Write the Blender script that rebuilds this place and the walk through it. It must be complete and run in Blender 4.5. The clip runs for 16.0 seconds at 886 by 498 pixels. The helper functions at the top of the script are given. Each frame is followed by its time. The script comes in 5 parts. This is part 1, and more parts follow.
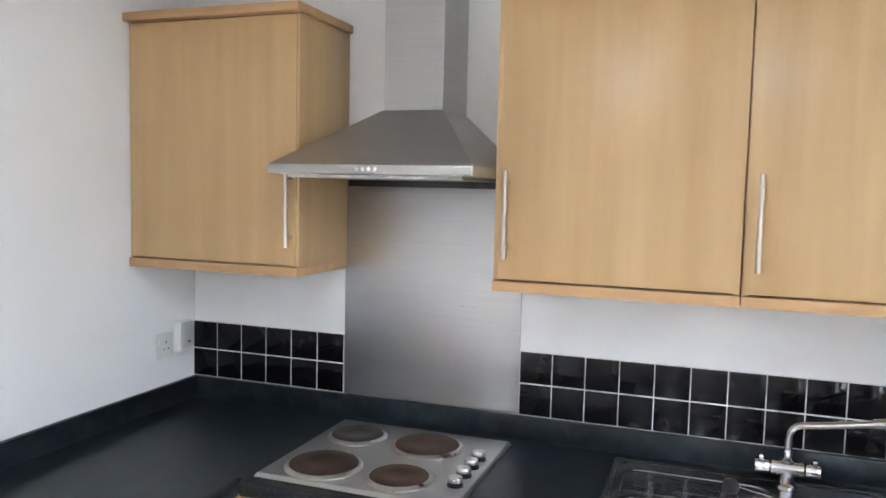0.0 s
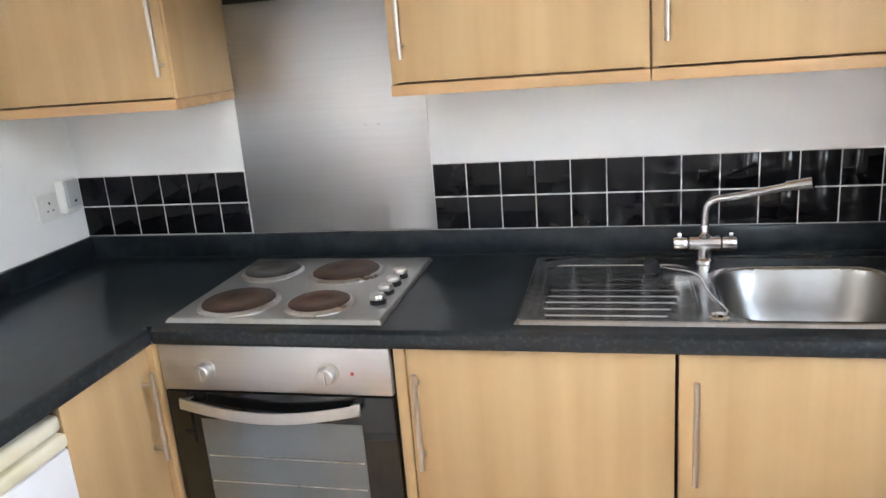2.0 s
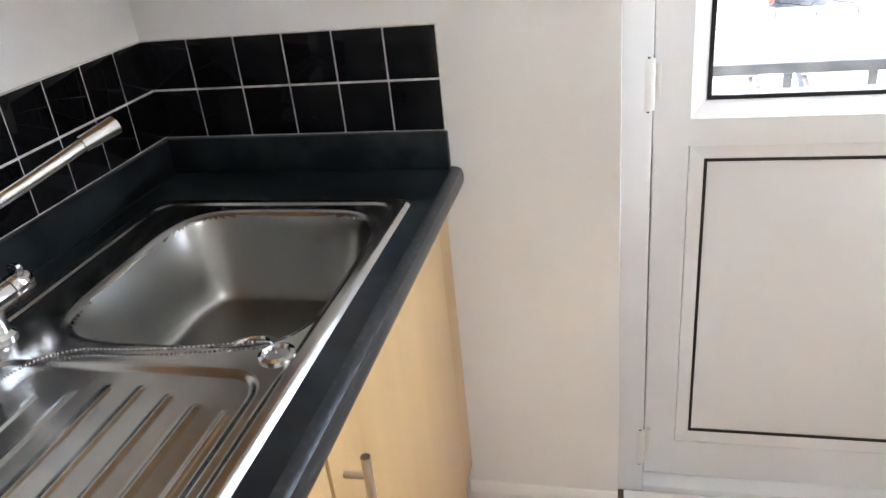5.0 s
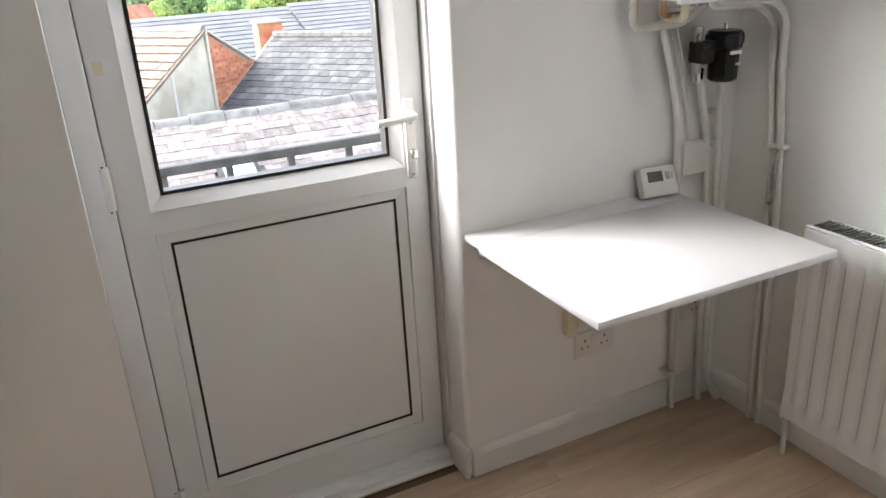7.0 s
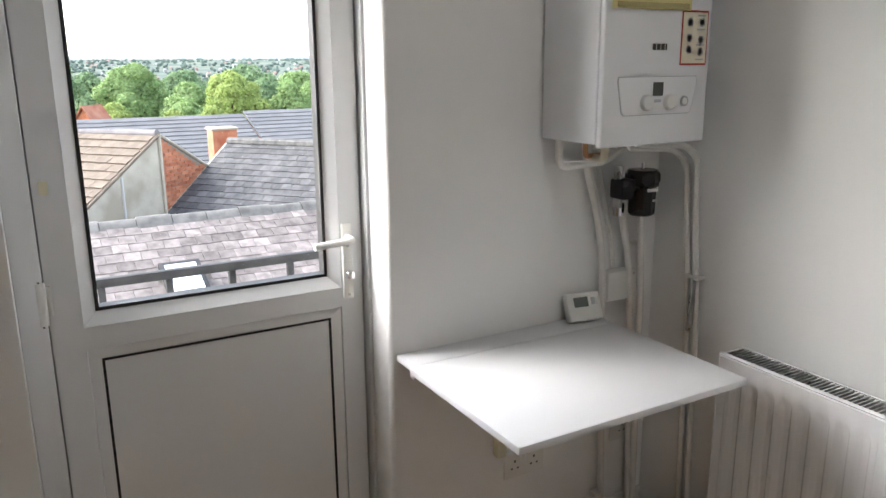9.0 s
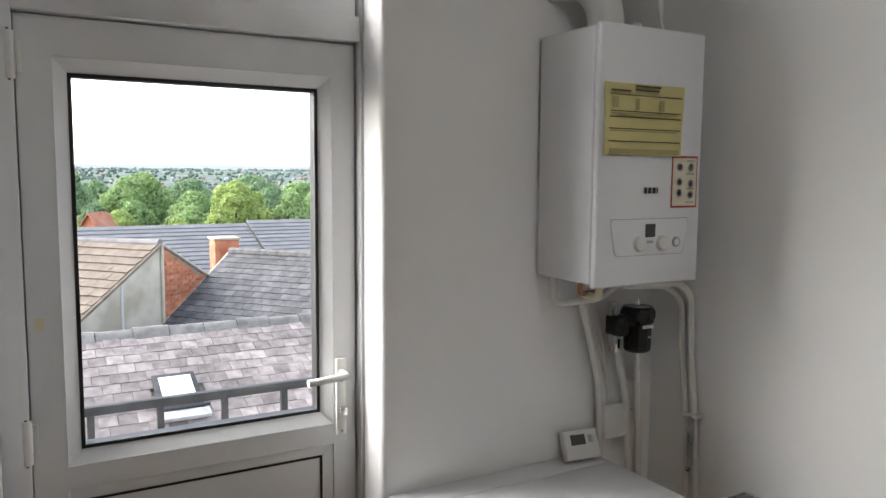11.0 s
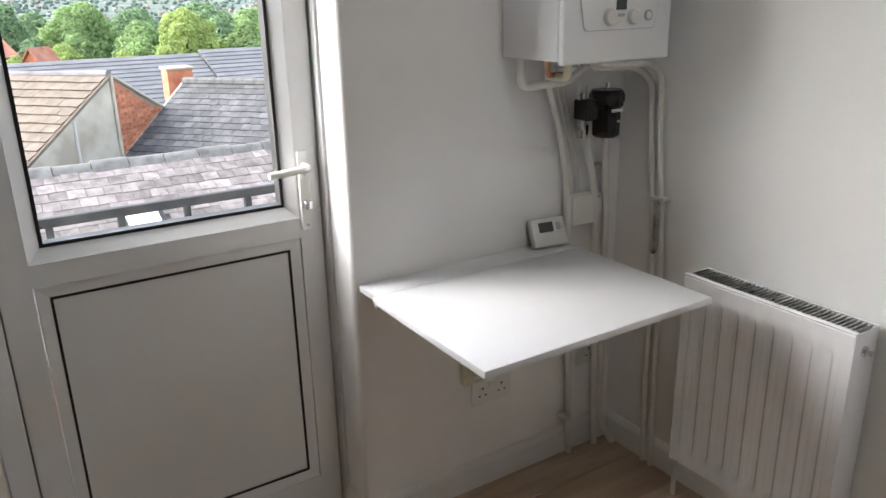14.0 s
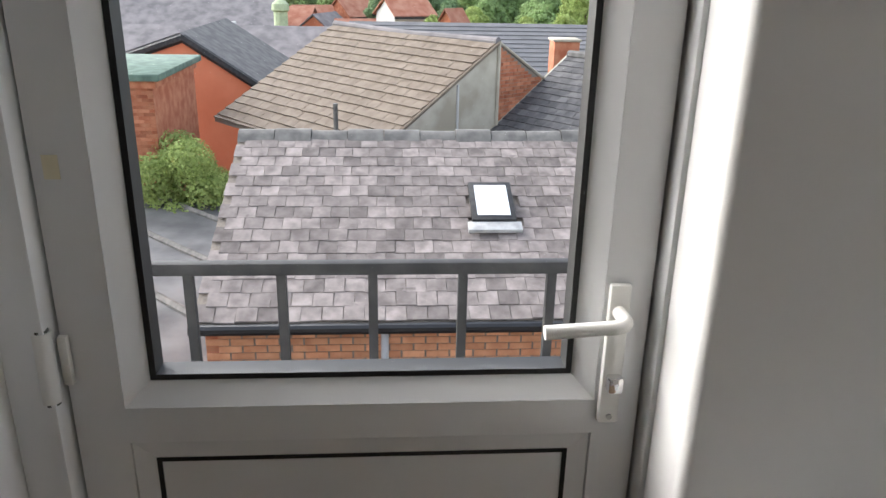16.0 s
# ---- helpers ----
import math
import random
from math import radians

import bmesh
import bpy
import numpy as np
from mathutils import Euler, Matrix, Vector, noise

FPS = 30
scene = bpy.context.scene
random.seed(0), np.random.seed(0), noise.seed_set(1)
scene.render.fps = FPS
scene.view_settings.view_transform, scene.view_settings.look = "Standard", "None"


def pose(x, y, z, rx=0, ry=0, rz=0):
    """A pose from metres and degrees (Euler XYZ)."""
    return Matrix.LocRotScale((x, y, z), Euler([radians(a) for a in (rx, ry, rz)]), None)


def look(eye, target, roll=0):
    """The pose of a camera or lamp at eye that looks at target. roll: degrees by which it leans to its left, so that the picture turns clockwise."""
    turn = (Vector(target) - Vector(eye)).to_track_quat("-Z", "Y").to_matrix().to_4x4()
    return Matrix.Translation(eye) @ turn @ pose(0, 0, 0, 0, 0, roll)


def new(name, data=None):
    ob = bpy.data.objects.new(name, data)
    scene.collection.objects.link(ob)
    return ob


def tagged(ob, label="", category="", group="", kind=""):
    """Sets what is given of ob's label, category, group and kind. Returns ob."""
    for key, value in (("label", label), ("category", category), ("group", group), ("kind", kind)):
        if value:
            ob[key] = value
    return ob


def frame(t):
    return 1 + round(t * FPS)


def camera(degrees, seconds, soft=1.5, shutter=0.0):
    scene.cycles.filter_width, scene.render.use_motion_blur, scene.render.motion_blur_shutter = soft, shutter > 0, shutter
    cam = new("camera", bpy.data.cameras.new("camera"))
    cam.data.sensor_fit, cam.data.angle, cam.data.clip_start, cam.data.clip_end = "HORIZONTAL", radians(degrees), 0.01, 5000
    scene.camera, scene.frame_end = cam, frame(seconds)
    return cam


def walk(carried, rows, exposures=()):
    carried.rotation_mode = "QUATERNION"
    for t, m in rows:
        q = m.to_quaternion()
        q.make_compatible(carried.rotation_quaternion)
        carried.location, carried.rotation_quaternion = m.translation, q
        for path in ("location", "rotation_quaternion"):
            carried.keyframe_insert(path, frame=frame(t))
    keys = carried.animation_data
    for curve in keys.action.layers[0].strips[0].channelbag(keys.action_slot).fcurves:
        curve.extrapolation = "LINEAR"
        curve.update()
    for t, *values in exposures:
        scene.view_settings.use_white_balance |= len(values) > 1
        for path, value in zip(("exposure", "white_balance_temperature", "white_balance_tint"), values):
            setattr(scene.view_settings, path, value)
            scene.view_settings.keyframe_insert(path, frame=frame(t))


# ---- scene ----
cam = camera(60.7, 16.0)
PATH = [
    (0, (1.739, -2.233, 1.664), (1.067, -0.356, 1.507), 1.3),
    (0.5, (1.734, -2.207, 1.627), (1.091, -0.333, 1.349), 0),
    (1, (1.744, -2.189, 1.597), (1.134, -0.321, 1.225), -1.7),
    (1.5, (1.76, -2.166, 1.555), (1.195, -0.302, 1.1), -3.7),
    (2, (1.74, -2.128, 1.533), (1.276, -0.259, 0.993), -4.5),
    (2.5, (1.593, -1.977, 1.503), (1.474, -0.074, 0.899), -4.5),
    (3, (1.401, -1.768, 1.477), (1.714, 0.089, 0.801), -4.6),
    (3.5, (1.314, -1.476, 1.458), (2.019, 0.227, 0.683), -5.2),
    (4, (1.263, -1.248, 1.447), (2.425, 0.143, 0.601), -4.9),
    (4.5, (1.204, -1.03, 1.444), (2.737, -0.091, 0.566), -5.3),
    (5, (1.239, -0.929, 1.412), (2.974, -0.47, 0.53), -6.1),
    (5.2, (1.217, -0.896, 1.422), (2.998, -0.647, 0.547), -5.4),
    (7.3, (0.888, -0.958, 1.483), (2.547, -1.801, 0.753), -3.3),
    (7.5, (0.866, -0.959, 1.476), (2.517, -1.825, 0.753), -3.3),
    (8, (0.843, -0.967, 1.485), (2.497, -1.861, 0.804), -2.6),
    (8.5, (0.846, -0.966, 1.513), (2.516, -1.886, 0.909), -1.5),
    (9, (0.855, -0.963, 1.541), (2.544, -1.92, 1.063), -0.4),
    (9.5, (0.857, -0.97, 1.575), (2.565, -1.949, 1.222), 0.7),
    (9.7, (0.852, -0.98, 1.594), (2.568, -1.958, 1.282), 0.9),
    (11.8, (0.855, -0.969, 1.615), (2.585, -1.957, 1.433), 0.1),
    (12, (0.857, -0.973, 1.603), (2.583, -1.957, 1.37), -0.4),
    (12.5, (0.852, -0.978, 1.563), (2.558, -1.963, 1.215), -1.2),
    (13, (0.852, -0.984, 1.526), (2.522, -1.983, 1.068), -1.7),
    (13.5, (0.857, -0.987, 1.498), (2.484, -2, 0.928), -1.9),
    (14, (0.885, -0.997, 1.495), (2.493, -2.003, 0.861), -1.3),
    (14.5, (1.029, -1.052, 1.487), (2.667, -1.998, 0.839), -1),
    (15, (1.262, -1.188, 1.499), (3.042, -1.888, 0.908), -0.5),
    (15.5, (1.506, -1.341, 1.522), (3.377, -1.698, 0.912), 1.4),
    (16, (1.821, -1.417, 1.509), (3.691, -1.556, 0.815), 1.2),
]
EXPOSURES = [(0.0, 4.40, 5850, 10), (2.5, 4.66, 6150, 10), (3.5, 4.75, 6150, 10), (5.2, 4.45, 6100, 10), (6.2, 3.72, 6250, 10), (7.3, 3.12, 6350, 10), (9.0, 2.70, 6300, 10), (9.7, 2.50, 6280, 10), (11.8, 2.42, 6300, 10), (14.5, 2.72, 6300, 10), (15.5, 2.20, 6320, 10), (16.0, 1.92, 6400, 10)]
walk(cam, [(t, look(eye, target, roll)) for t, eye, target, roll in PATH], EXPOSURES)
SKY, SUN = 0.15, 1.5
LAMP, LX, LYY = 2.3, 1.4, -1.95

# ---- light ----
SUN_EL, SUN_AZ = 33.0, 34.0
world = bpy.data.worlds.new("overcast_sky")
scene.world = world
world.use_nodes = True
wt = world.node_tree
wt.nodes.clear()
sky = wt.nodes.new("ShaderNodeTexSky")
sky.sky_type, sky.sun_disc = "NISHITA", False
sky.sun_elevation, sky.sun_rotation = radians(SUN_EL), radians(SUN_AZ)
sky.dust_density, sky.air_density = 1.5, 1.0
grey = wt.nodes.new("ShaderNodeHueSaturation")
grey.inputs["Saturation"].default_value = 0.5
bg = wt.nodes.new("ShaderNodeBackground")
bg.inputs["Strength"].default_value = SKY
wout = wt.nodes.new("ShaderNodeOutputWorld")
wt.links.new(sky.outputs[0], grey.inputs["Color"])
wt.links.new(grey.outputs[0], bg.inputs["Color"])
wt.links.new(bg.outputs[0], wout.inputs["Surface"])
sun = new("sun", bpy.data.lights.new("sun", "SUN"))
sun.data.energy, sun.data.angle, sun.data.color = SUN, radians(80), (1.0, 0.97, 0.93)
sun.rotation_euler = Euler((radians(90 - SUN_EL), 0, radians(180 - SUN_AZ)))


# ---- materials ----
def mat(name, base, rough=0.5, metal=0.0, base2=None, var=0.06, scale=5.0, stretch=(1, 1, 1), bump=0.0, bscale=90.0,
        rvar=0.08, rnd=0.0, island=False, coat=0.0, detail=4.0, lo=0.35, hi=0.65, spec=0.5, bstretch=None):
    m = bpy.data.materials.new(name)
    m.use_nodes = True
    nt = m.node_tree
    N, L = nt.nodes, nt.links
    b = N["Principled BSDF"]
    tc = N.new("ShaderNodeTexCoord")
    mp = N.new("ShaderNodeMapping")
    mp.inputs["Scale"].default_value = stretch
    L.new(tc.outputs["Object"], mp.inputs["Vector"])
    source = mp.outputs["Vector"]
    if rnd:
        info = N.new("ShaderNodeNewGeometry") if island else N.new("ShaderNodeObjectInfo")
        rand = info.outputs["Random Per Island"] if island else info.outputs["Random"]
        shift = N.new("ShaderNodeVectorMath")
        shift.operation = "MULTIPLY_ADD"
        shift.inputs[0].default_value = (0, 0, 0)
        comb = N.new("ShaderNodeCombineXYZ")
        L.new(rand, comb.inputs[0]), L.new(rand, comb.inputs[1]), L.new(rand, comb.inputs[2])
        L.new(comb.outputs[0], shift.inputs[0])
        shift.inputs[1].default_value = (37, 53, 71)
        L.new(source, shift.inputs[2])
        source = shift.outputs[0]
    n1 = N.new("ShaderNodeTexNoise")
    n1.inputs["Scale"].default_value, n1.inputs["Detail"].default_value = scale, detail
    L.new(source, n1.inputs["Vector"])
    ramp = N.new("ShaderNodeValToRGB")
    c1 = [max(0, c * (1 - var)) for c in base]
    c2 = list(base2) if base2 else [min(1, c * (1 + var)) for c in base]
    ramp.color_ramp.elements[0].position, ramp.color_ramp.elements[1].position = lo, hi
    ramp.color_ramp.elements[0].color, ramp.color_ramp.elements[1].color = (*c1, 1), (*c2, 1)
    L.new(n1.outputs["Fac"], ramp.inputs["Fac"])
    col = ramp.outputs["Color"]
    if rnd:
        hs = N.new("ShaderNodeHueSaturation")
        mr = N.new("ShaderNodeMapRange")
        mr.inputs["To Min"].default_value, mr.inputs["To Max"].default_value = 1 - rnd, 1 + rnd
        L.new(rand, mr.inputs["Value"])
        L.new(mr.outputs[0], hs.inputs["Value"])
        L.new(col, hs.inputs["Color"])
        col = hs.outputs["Color"]
    L.new(col, b.inputs["Base Color"])
    r = N.new("ShaderNodeMapRange")
    r.inputs["To Min"].default_value, r.inputs["To Max"].default_value = max(0.01, rough - rvar), min(1, rough + rvar)
    L.new(n1.outputs["Fac"], r.inputs["Value"])
    L.new(r.outputs[0], b.inputs["Roughness"])
    b.inputs["Metallic"].default_value = metal
    b.inputs["Specular IOR Level"].default_value = spec
    b.inputs["Coat Weight"].default_value = coat
    b.inputs["Coat Roughness"].default_value = 0.08
    if bump:
        mp2 = N.new("ShaderNodeMapping")
        mp2.inputs["Scale"].default_value = bstretch or stretch
        L.new(tc.outputs["Object"], mp2.inputs["Vector"])
        n2 = N.new("ShaderNodeTexNoise")
        n2.inputs["Scale"].default_value, n2.inputs["Detail"].default_value = bscale, 5
        L.new(mp2.outputs[0], n2.inputs["Vector"])
        bp = N.new("ShaderNodeBump")
        bp.inputs["Strength"].default_value, bp.inputs["Distance"].default_value = bump, 0.004
        L.new(n2.outputs["Fac"], bp.inputs["Height"])
        L.new(bp.outputs[0], b.inputs["Normal"])
    return m


def emit(name, color, strength):
    m = bpy.data.materials.new(name)
    m.use_nodes = True
    b = m.node_tree.nodes["Principled BSDF"]
    b.inputs["Base Color"].default_value = (0.8, 0.8, 0.8, 1)
    b.inputs["Emission Color"].default_value = (*color, 1)
    b.inputs["Emission Strength"].default_value = strength
    return m


def glass(name, tint=(1, 1, 1), rough=0.0):
    m = bpy.data.materials.new(name)
    m.use_nodes = True
    b = m.node_tree.nodes["Principled BSDF"]
    b.inputs["Base Color"].default_value = (*tint, 1)
    b.inputs["Roughness"].default_value = rough
    b.inputs["Transmission Weight"].default_value = 1.0
    b.inputs["IOR"].default_value = 1.02 if rough == 0 else 1.45
    return m


PAINT = mat("white_wall_paint", (0.85, 0.845, 0.835), 0.7, var=0.02, scale=1.3, bump=0.12, bscale=70)
CEIL = mat("ceiling_paint", (0.8, 0.8, 0.79), 0.8, var=0.02, scale=2, bump=0.1, bscale=60)
TRIM = mat("gloss_white_trim", (0.78, 0.77, 0.75), 0.35, var=0.03, scale=4, bump=0.03, bscale=40)
PVC = mat("white_pvc", (0.745, 0.75, 0.755), 0.3, var=0.006, scale=3, bump=0.015, bscale=30, rvar=0.05)
RUBBER = mat("black_rubber_seal", (0.012, 0.012, 0.012), 0.6)
WOOD = mat("beech_laminate", (0.5, 0.33, 0.152), 0.34, base2=(0.562, 0.384, 0.191), scale=2.0, stretch=(8, 8, 0.5), bump=0.03, bscale=30,
           bstretch=(12, 12, 0.6), rvar=0.06, detail=7, lo=0.28, hi=0.72, rnd=0.03)
WOOD_EDGE = mat("beech_edging", (0.52, 0.31, 0.14), 0.4, base2=(0.6, 0.38, 0.19), scale=3, stretch=(0.6, 9, 9), detail=6)
# brown darkened to paint the shade seen in gaps
CARCASS = mat("gap_shade_brown", (0.1, 0.055, 0.02), 0.6)
SLAB = mat("charcoal_granite_laminate", (0.0075, 0.0105, 0.0135), 0.3, base2=(0.03, 0.038, 0.044), scale=16, detail=12, lo=0.42, hi=0.82,
           bump=0.025, bscale=220, rvar=0.05, spec=0.33)
SLAB_EDGE = mat("speckled_slab_edge", (0.012, 0.0155, 0.0185), 0.31, base2=(0.055, 0.064, 0.066), scale=85, detail=8, lo=0.52, hi=0.85, bump=0.03, bscale=160)
STEEL = mat("brushed_steel", (0.53, 0.53, 0.54), 0.4, 1.0, var=0.025, scale=2.5, stretch=(1, 1, 40), bump=0.008, bscale=12, bstretch=(1.2, 1.2, 90), rvar=0.02)
STEEL_V = mat("brushed_steel_hood", (0.47, 0.465, 0.45), 0.38, 1.0, var=0.03, scale=2.5, stretch=(1, 1, 30), bump=0.01, bscale=12, bstretch=(1.2, 1.2, 60), rvar=0.02)
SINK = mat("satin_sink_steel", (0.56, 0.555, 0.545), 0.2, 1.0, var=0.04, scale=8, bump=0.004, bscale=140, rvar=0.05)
# same steel as the top, darkened to put the bowl's shade into the colour
SINK_BOWL = mat("dimmed_bowl_steel", (0.31, 0.305, 0.292), 0.3, 1.0, var=0.03, scale=8, bump=0.004, bscale=140, rvar=0.03)
RIM = mat("dull_plate_rim", (0.6, 0.58, 0.55), 0.3, 1.0, var=0.1, scale=30)
CHROME = mat("chrome", (0.72, 0.72, 0.73), 0.07, 1.0, var=0.02, rvar=0.03)
HANDLE = mat("satin_nickel", (0.58, 0.53, 0.47), 0.3, 1.0, var=0.03)
TILE = mat("black_gloss_tile", (0.004, 0.004, 0.005), 0.05, base2=(0.007, 0.007, 0.008), rvar=0.015, bump=0.0012, bscale=7, rnd=0.2, spec=0.2)
GROUT = mat("pale_grout", (0.66, 0.64, 0.62), 0.85, var=0.15, scale=60, bump=0.2)
IRON = mat("cast_iron_plate", (0.028, 0.016, 0.012), 0.5, base2=(0.095, 0.045, 0.025), scale=16, detail=6, bump=0.15, bscale=60)
IRON_DARK = mat("dark_cast_iron_plate", (0.02, 0.018, 0.017), 0.45, base2=(0.045, 0.035, 0.03), scale=16, detail=6, bump=0.12, bscale=60)
FILTER = mat("gloss_black_plastic", (0.004, 0.004, 0.0045), 0.28, spec=0.4)
BLACK = mat("black_plastic", (0.012, 0.012, 0.013), 0.35)
OVEN_GLASS = mat("black_oven_glass", (0.004, 0.004, 0.004), 0.04, rvar=0.01, spec=0.6)
# base lightened to blue-grey to paint a pale reflection on the glass
OVEN_PANE = mat("smoked_reflection_pane", (0.105, 0.12, 0.125), 0.05, rvar=0.02, spec=0.9, coat=1.0)
ENAMEL = mat("white_enamel", (0.8, 0.81, 0.83), 0.25, var=0.02, scale=2, rvar=0.04)
CREAM = mat("yellowed_plastic", (0.72, 0.66, 0.47), 0.4, base2=(0.78, 0.74, 0.6), scale=9)
PLASTIC = mat("white_plastic", (0.75, 0.74, 0.71), 0.38, var=0.03, scale=6)
GREYP = mat("grey_plastic", (0.42, 0.43, 0.45), 0.4)
MELAMINE = mat("white_melamine", (0.72, 0.725, 0.74), 0.3, var=0.02, scale=3, rvar=0.05)
PIPE = mat("painted_pipe", (0.74, 0.72, 0.68), 0.4, var=0.05, scale=9)
COPPER = mat("copper", (0.6, 0.33, 0.18), 0.35, 1.0, var=0.2, scale=30)
GALV = mat("galvanised_metal", (0.45, 0.45, 0.44), 0.3, 1.0, var=0.2, scale=40)
LCD = mat("grey_display", (0.09, 0.1, 0.09), 0.2)
PAPER = mat("yellow_form_paper", (0.68, 0.6, 0.27), 0.8, var=0.05, scale=8, bump=0.15, bscale=9)
INK = mat("dark_ink", (0.05, 0.045, 0.035), 0.8)
INK_PALE = mat("pale_ink", (0.42, 0.36, 0.17), 0.8)
PAPERW = mat("cream_sticker", (0.75, 0.7, 0.55), 0.6)
REDINK = mat("red_ink", (0.45, 0.05, 0.03), 0.6)
WHITEP = mat("white_paper", (0.72, 0.72, 0.72), 0.8, var=0.05)
FLOORW = mat("oak_floor_plank", (0.48, 0.34, 0.235), 0.38, base2=(0.62, 0.475, 0.35), scale=2.2, stretch=(12, 1.0, 12), detail=8, lo=0.3, hi=0.7,
             bump=0.06, bscale=22, bstretch=(14, 1, 14), rnd=0.14)
GLASS = glass("window_glass")
SKIN = emit("lamp_diffuser", (1.0, 0.97, 0.93), LAMP)
# outdoors
SLATE = mat("weathered_slate", (0.128, 0.108, 0.099), 0.85, base2=(0.262, 0.226, 0.208), scale=7, detail=8, bump=0.5, bscale=30, rnd=0.3, lo=0.3, hi=0.72, spec=0.25)
SLATE_J = mat("weathered_slate_far", (0.128, 0.108, 0.099), 0.85, base2=(0.262, 0.226, 0.208), scale=7, detail=8, bump=0.5, bscale=30, rnd=0.3, island=True, lo=0.3, hi=0.72, spec=0.25)
SLATE2 = mat("dark_slate", (0.063, 0.061, 0.062), 0.8, base2=(0.121, 0.116, 0.113), scale=3, detail=8, bump=0.4, bscale=20, rnd=0.18, island=True, spec=0.25)
SLATE_FAR = mat("purple_grey_slate", (0.139, 0.129, 0.130), 0.85, base2=(0.217, 0.199, 0.196), scale=1.5, detail=8, spec=0.2)
RIDGE = mat("grey_ridge_tile", (0.104, 0.099, 0.092), 0.85, base2=(0.177, 0.167, 0.153), scale=6, detail=8, bump=0.4, bscale=40, rnd=0.08, spec=0.25)
BROWN = mat("brown_concrete_tile", (0.140, 0.110, 0.083), 0.85, base2=(0.188, 0.152, 0.119), scale=3.5, detail=9, bump=0.4, bscale=25, rnd=0.035, island=True, spec=0.2)
BRICK = mat("orange_brick", (0.490, 0.212, 0.112), 0.85, base2=(0.625, 0.312, 0.176), scale=5, detail=8, bump=0.4, bscale=60, rnd=0.2, spec=0.2)
BRICK_J = mat("red_brick", (0.338, 0.107, 0.055), 0.85, base2=(0.442, 0.190, 0.107), scale=4, detail=8, bump=0.4, bscale=60, rnd=0.22, island=True, spec=0.2)
MORTAR = mat("mortar", (0.214, 0.183, 0.151), 0.9, var=0.12, scale=30, bump=0.3, spec=0.2)
RENDER = mat("grey_render", (0.345, 0.305, 0.235), 0.9, base2=(0.480, 0.440, 0.360), scale=1.6, detail=9, bump=0.4, bscale=30, spec=0.2)
SHEET = mat("blue_grey_roof_sheet", (0.112, 0.112, 0.114), 0.8, base2=(0.150, 0.147, 0.150), scale=1.2, detail=8, rnd=0.06, island=True, spec=0.2)
ORANGE = mat("orange_painted_wall", (0.572, 0.195, 0.101), 0.85, base2=(0.624, 0.240, 0.135), scale=0.8, detail=8, bump=0.2, spec=0.2)
COPING = mat("green_coping", (0.117, 0.170, 0.131), 0.8, var=0.25, scale=4, spec=0.2)
ASPHALT = mat("asphalt", (0.045, 0.047, 0.05), 0.9, base2=(0.075, 0.075, 0.08), scale=0.9, detail=9, bump=0.3, bscale=40)
FELT = mat("roof_felt", (0.085, 0.085, 0.085), 0.85, base2=(0.186, 0.182, 0.179), scale=0.9, detail=8, bump=0.3, bscale=40, spec=0.2)
FIELD = mat("field_grass", (0.076, 0.101, 0.034), 0.95, base2=(0.252, 0.218, 0.118), scale=0.012, detail=9, spec=0.1)
# hill and town colours carry the distance haze, no air is modelled
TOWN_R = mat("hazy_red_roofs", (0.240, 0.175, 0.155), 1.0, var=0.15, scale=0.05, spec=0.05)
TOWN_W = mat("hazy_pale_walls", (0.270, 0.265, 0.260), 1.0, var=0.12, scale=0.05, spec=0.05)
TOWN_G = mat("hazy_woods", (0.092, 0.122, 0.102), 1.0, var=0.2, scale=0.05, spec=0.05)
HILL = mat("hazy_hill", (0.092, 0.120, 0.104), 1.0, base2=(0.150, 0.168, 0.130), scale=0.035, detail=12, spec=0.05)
FAR_HILL = mat("hazed_far_hill", (0.215, 0.235, 0.240), 1.0, base2=(0.240, 0.255, 0.258), scale=0.01, detail=6, spec=0.0)


def leafy(name, base, base2):
    """Leaves that let part of the light through."""
    m = mat(name, base, 0.8, base2=base2, scale=0.4, detail=8, rnd=0.2, island=True, spec=0.1)
    N, L = m.node_tree.nodes, m.node_tree.links
    b = N["Principled BSDF"]
    tr = N.new("ShaderNodeBsdfTranslucent")
    L.new(b.inputs["Base Color"].links[0].from_socket, tr.inputs["Color"])
    mx = N.new("ShaderNodeMixShader")
    mx.inputs[0].default_value = 0.4
    L.new(b.outputs[0], mx.inputs[1])
    L.new(tr.outputs[0], mx.inputs[2])
    L.new(mx.outputs[0], N["Material Output"].inputs["Surface"])
    return m


# greens lifted and greyed, so the far trees' haze is in their colour
LEAF = leafy("leaf_green", (0.192, 0.275, 0.109), (0.320, 0.435, 0.192))
LEAF_Y = leafy("leaf_yellow_green", (0.268, 0.348, 0.107), (0.415, 0.494, 0.183))
LEAF_D = leafy("leaf_dark_green", (0.156, 0.234, 0.127), (0.260, 0.358, 0.189))
BARK = mat("bark", (0.072, 0.054, 0.036), 0.95, var=0.3, scale=6, bump=0.5)
RAILM = mat("dark_grey_painted_metal", (0.022, 0.022, 0.023), 0.65, base2=(0.043, 0.042, 0.041), scale=14, bump=0.1, spec=0.25)
# opaque and near white, the reflected sky is painted into the pane
SKYL = mat("sky_toned_roof_glass", (0.75, 0.78, 0.8), 0.15)
LEAD = mat("pale_lead_flashing", (0.378, 0.374, 0.361), 0.7, var=0.2, scale=9)
ROOFRED = mat("red_roof_tile", (0.284, 0.115, 0.074), 0.9, base2=(0.351, 0.182, 0.128), scale=1.5, detail=8, spec=0.1)
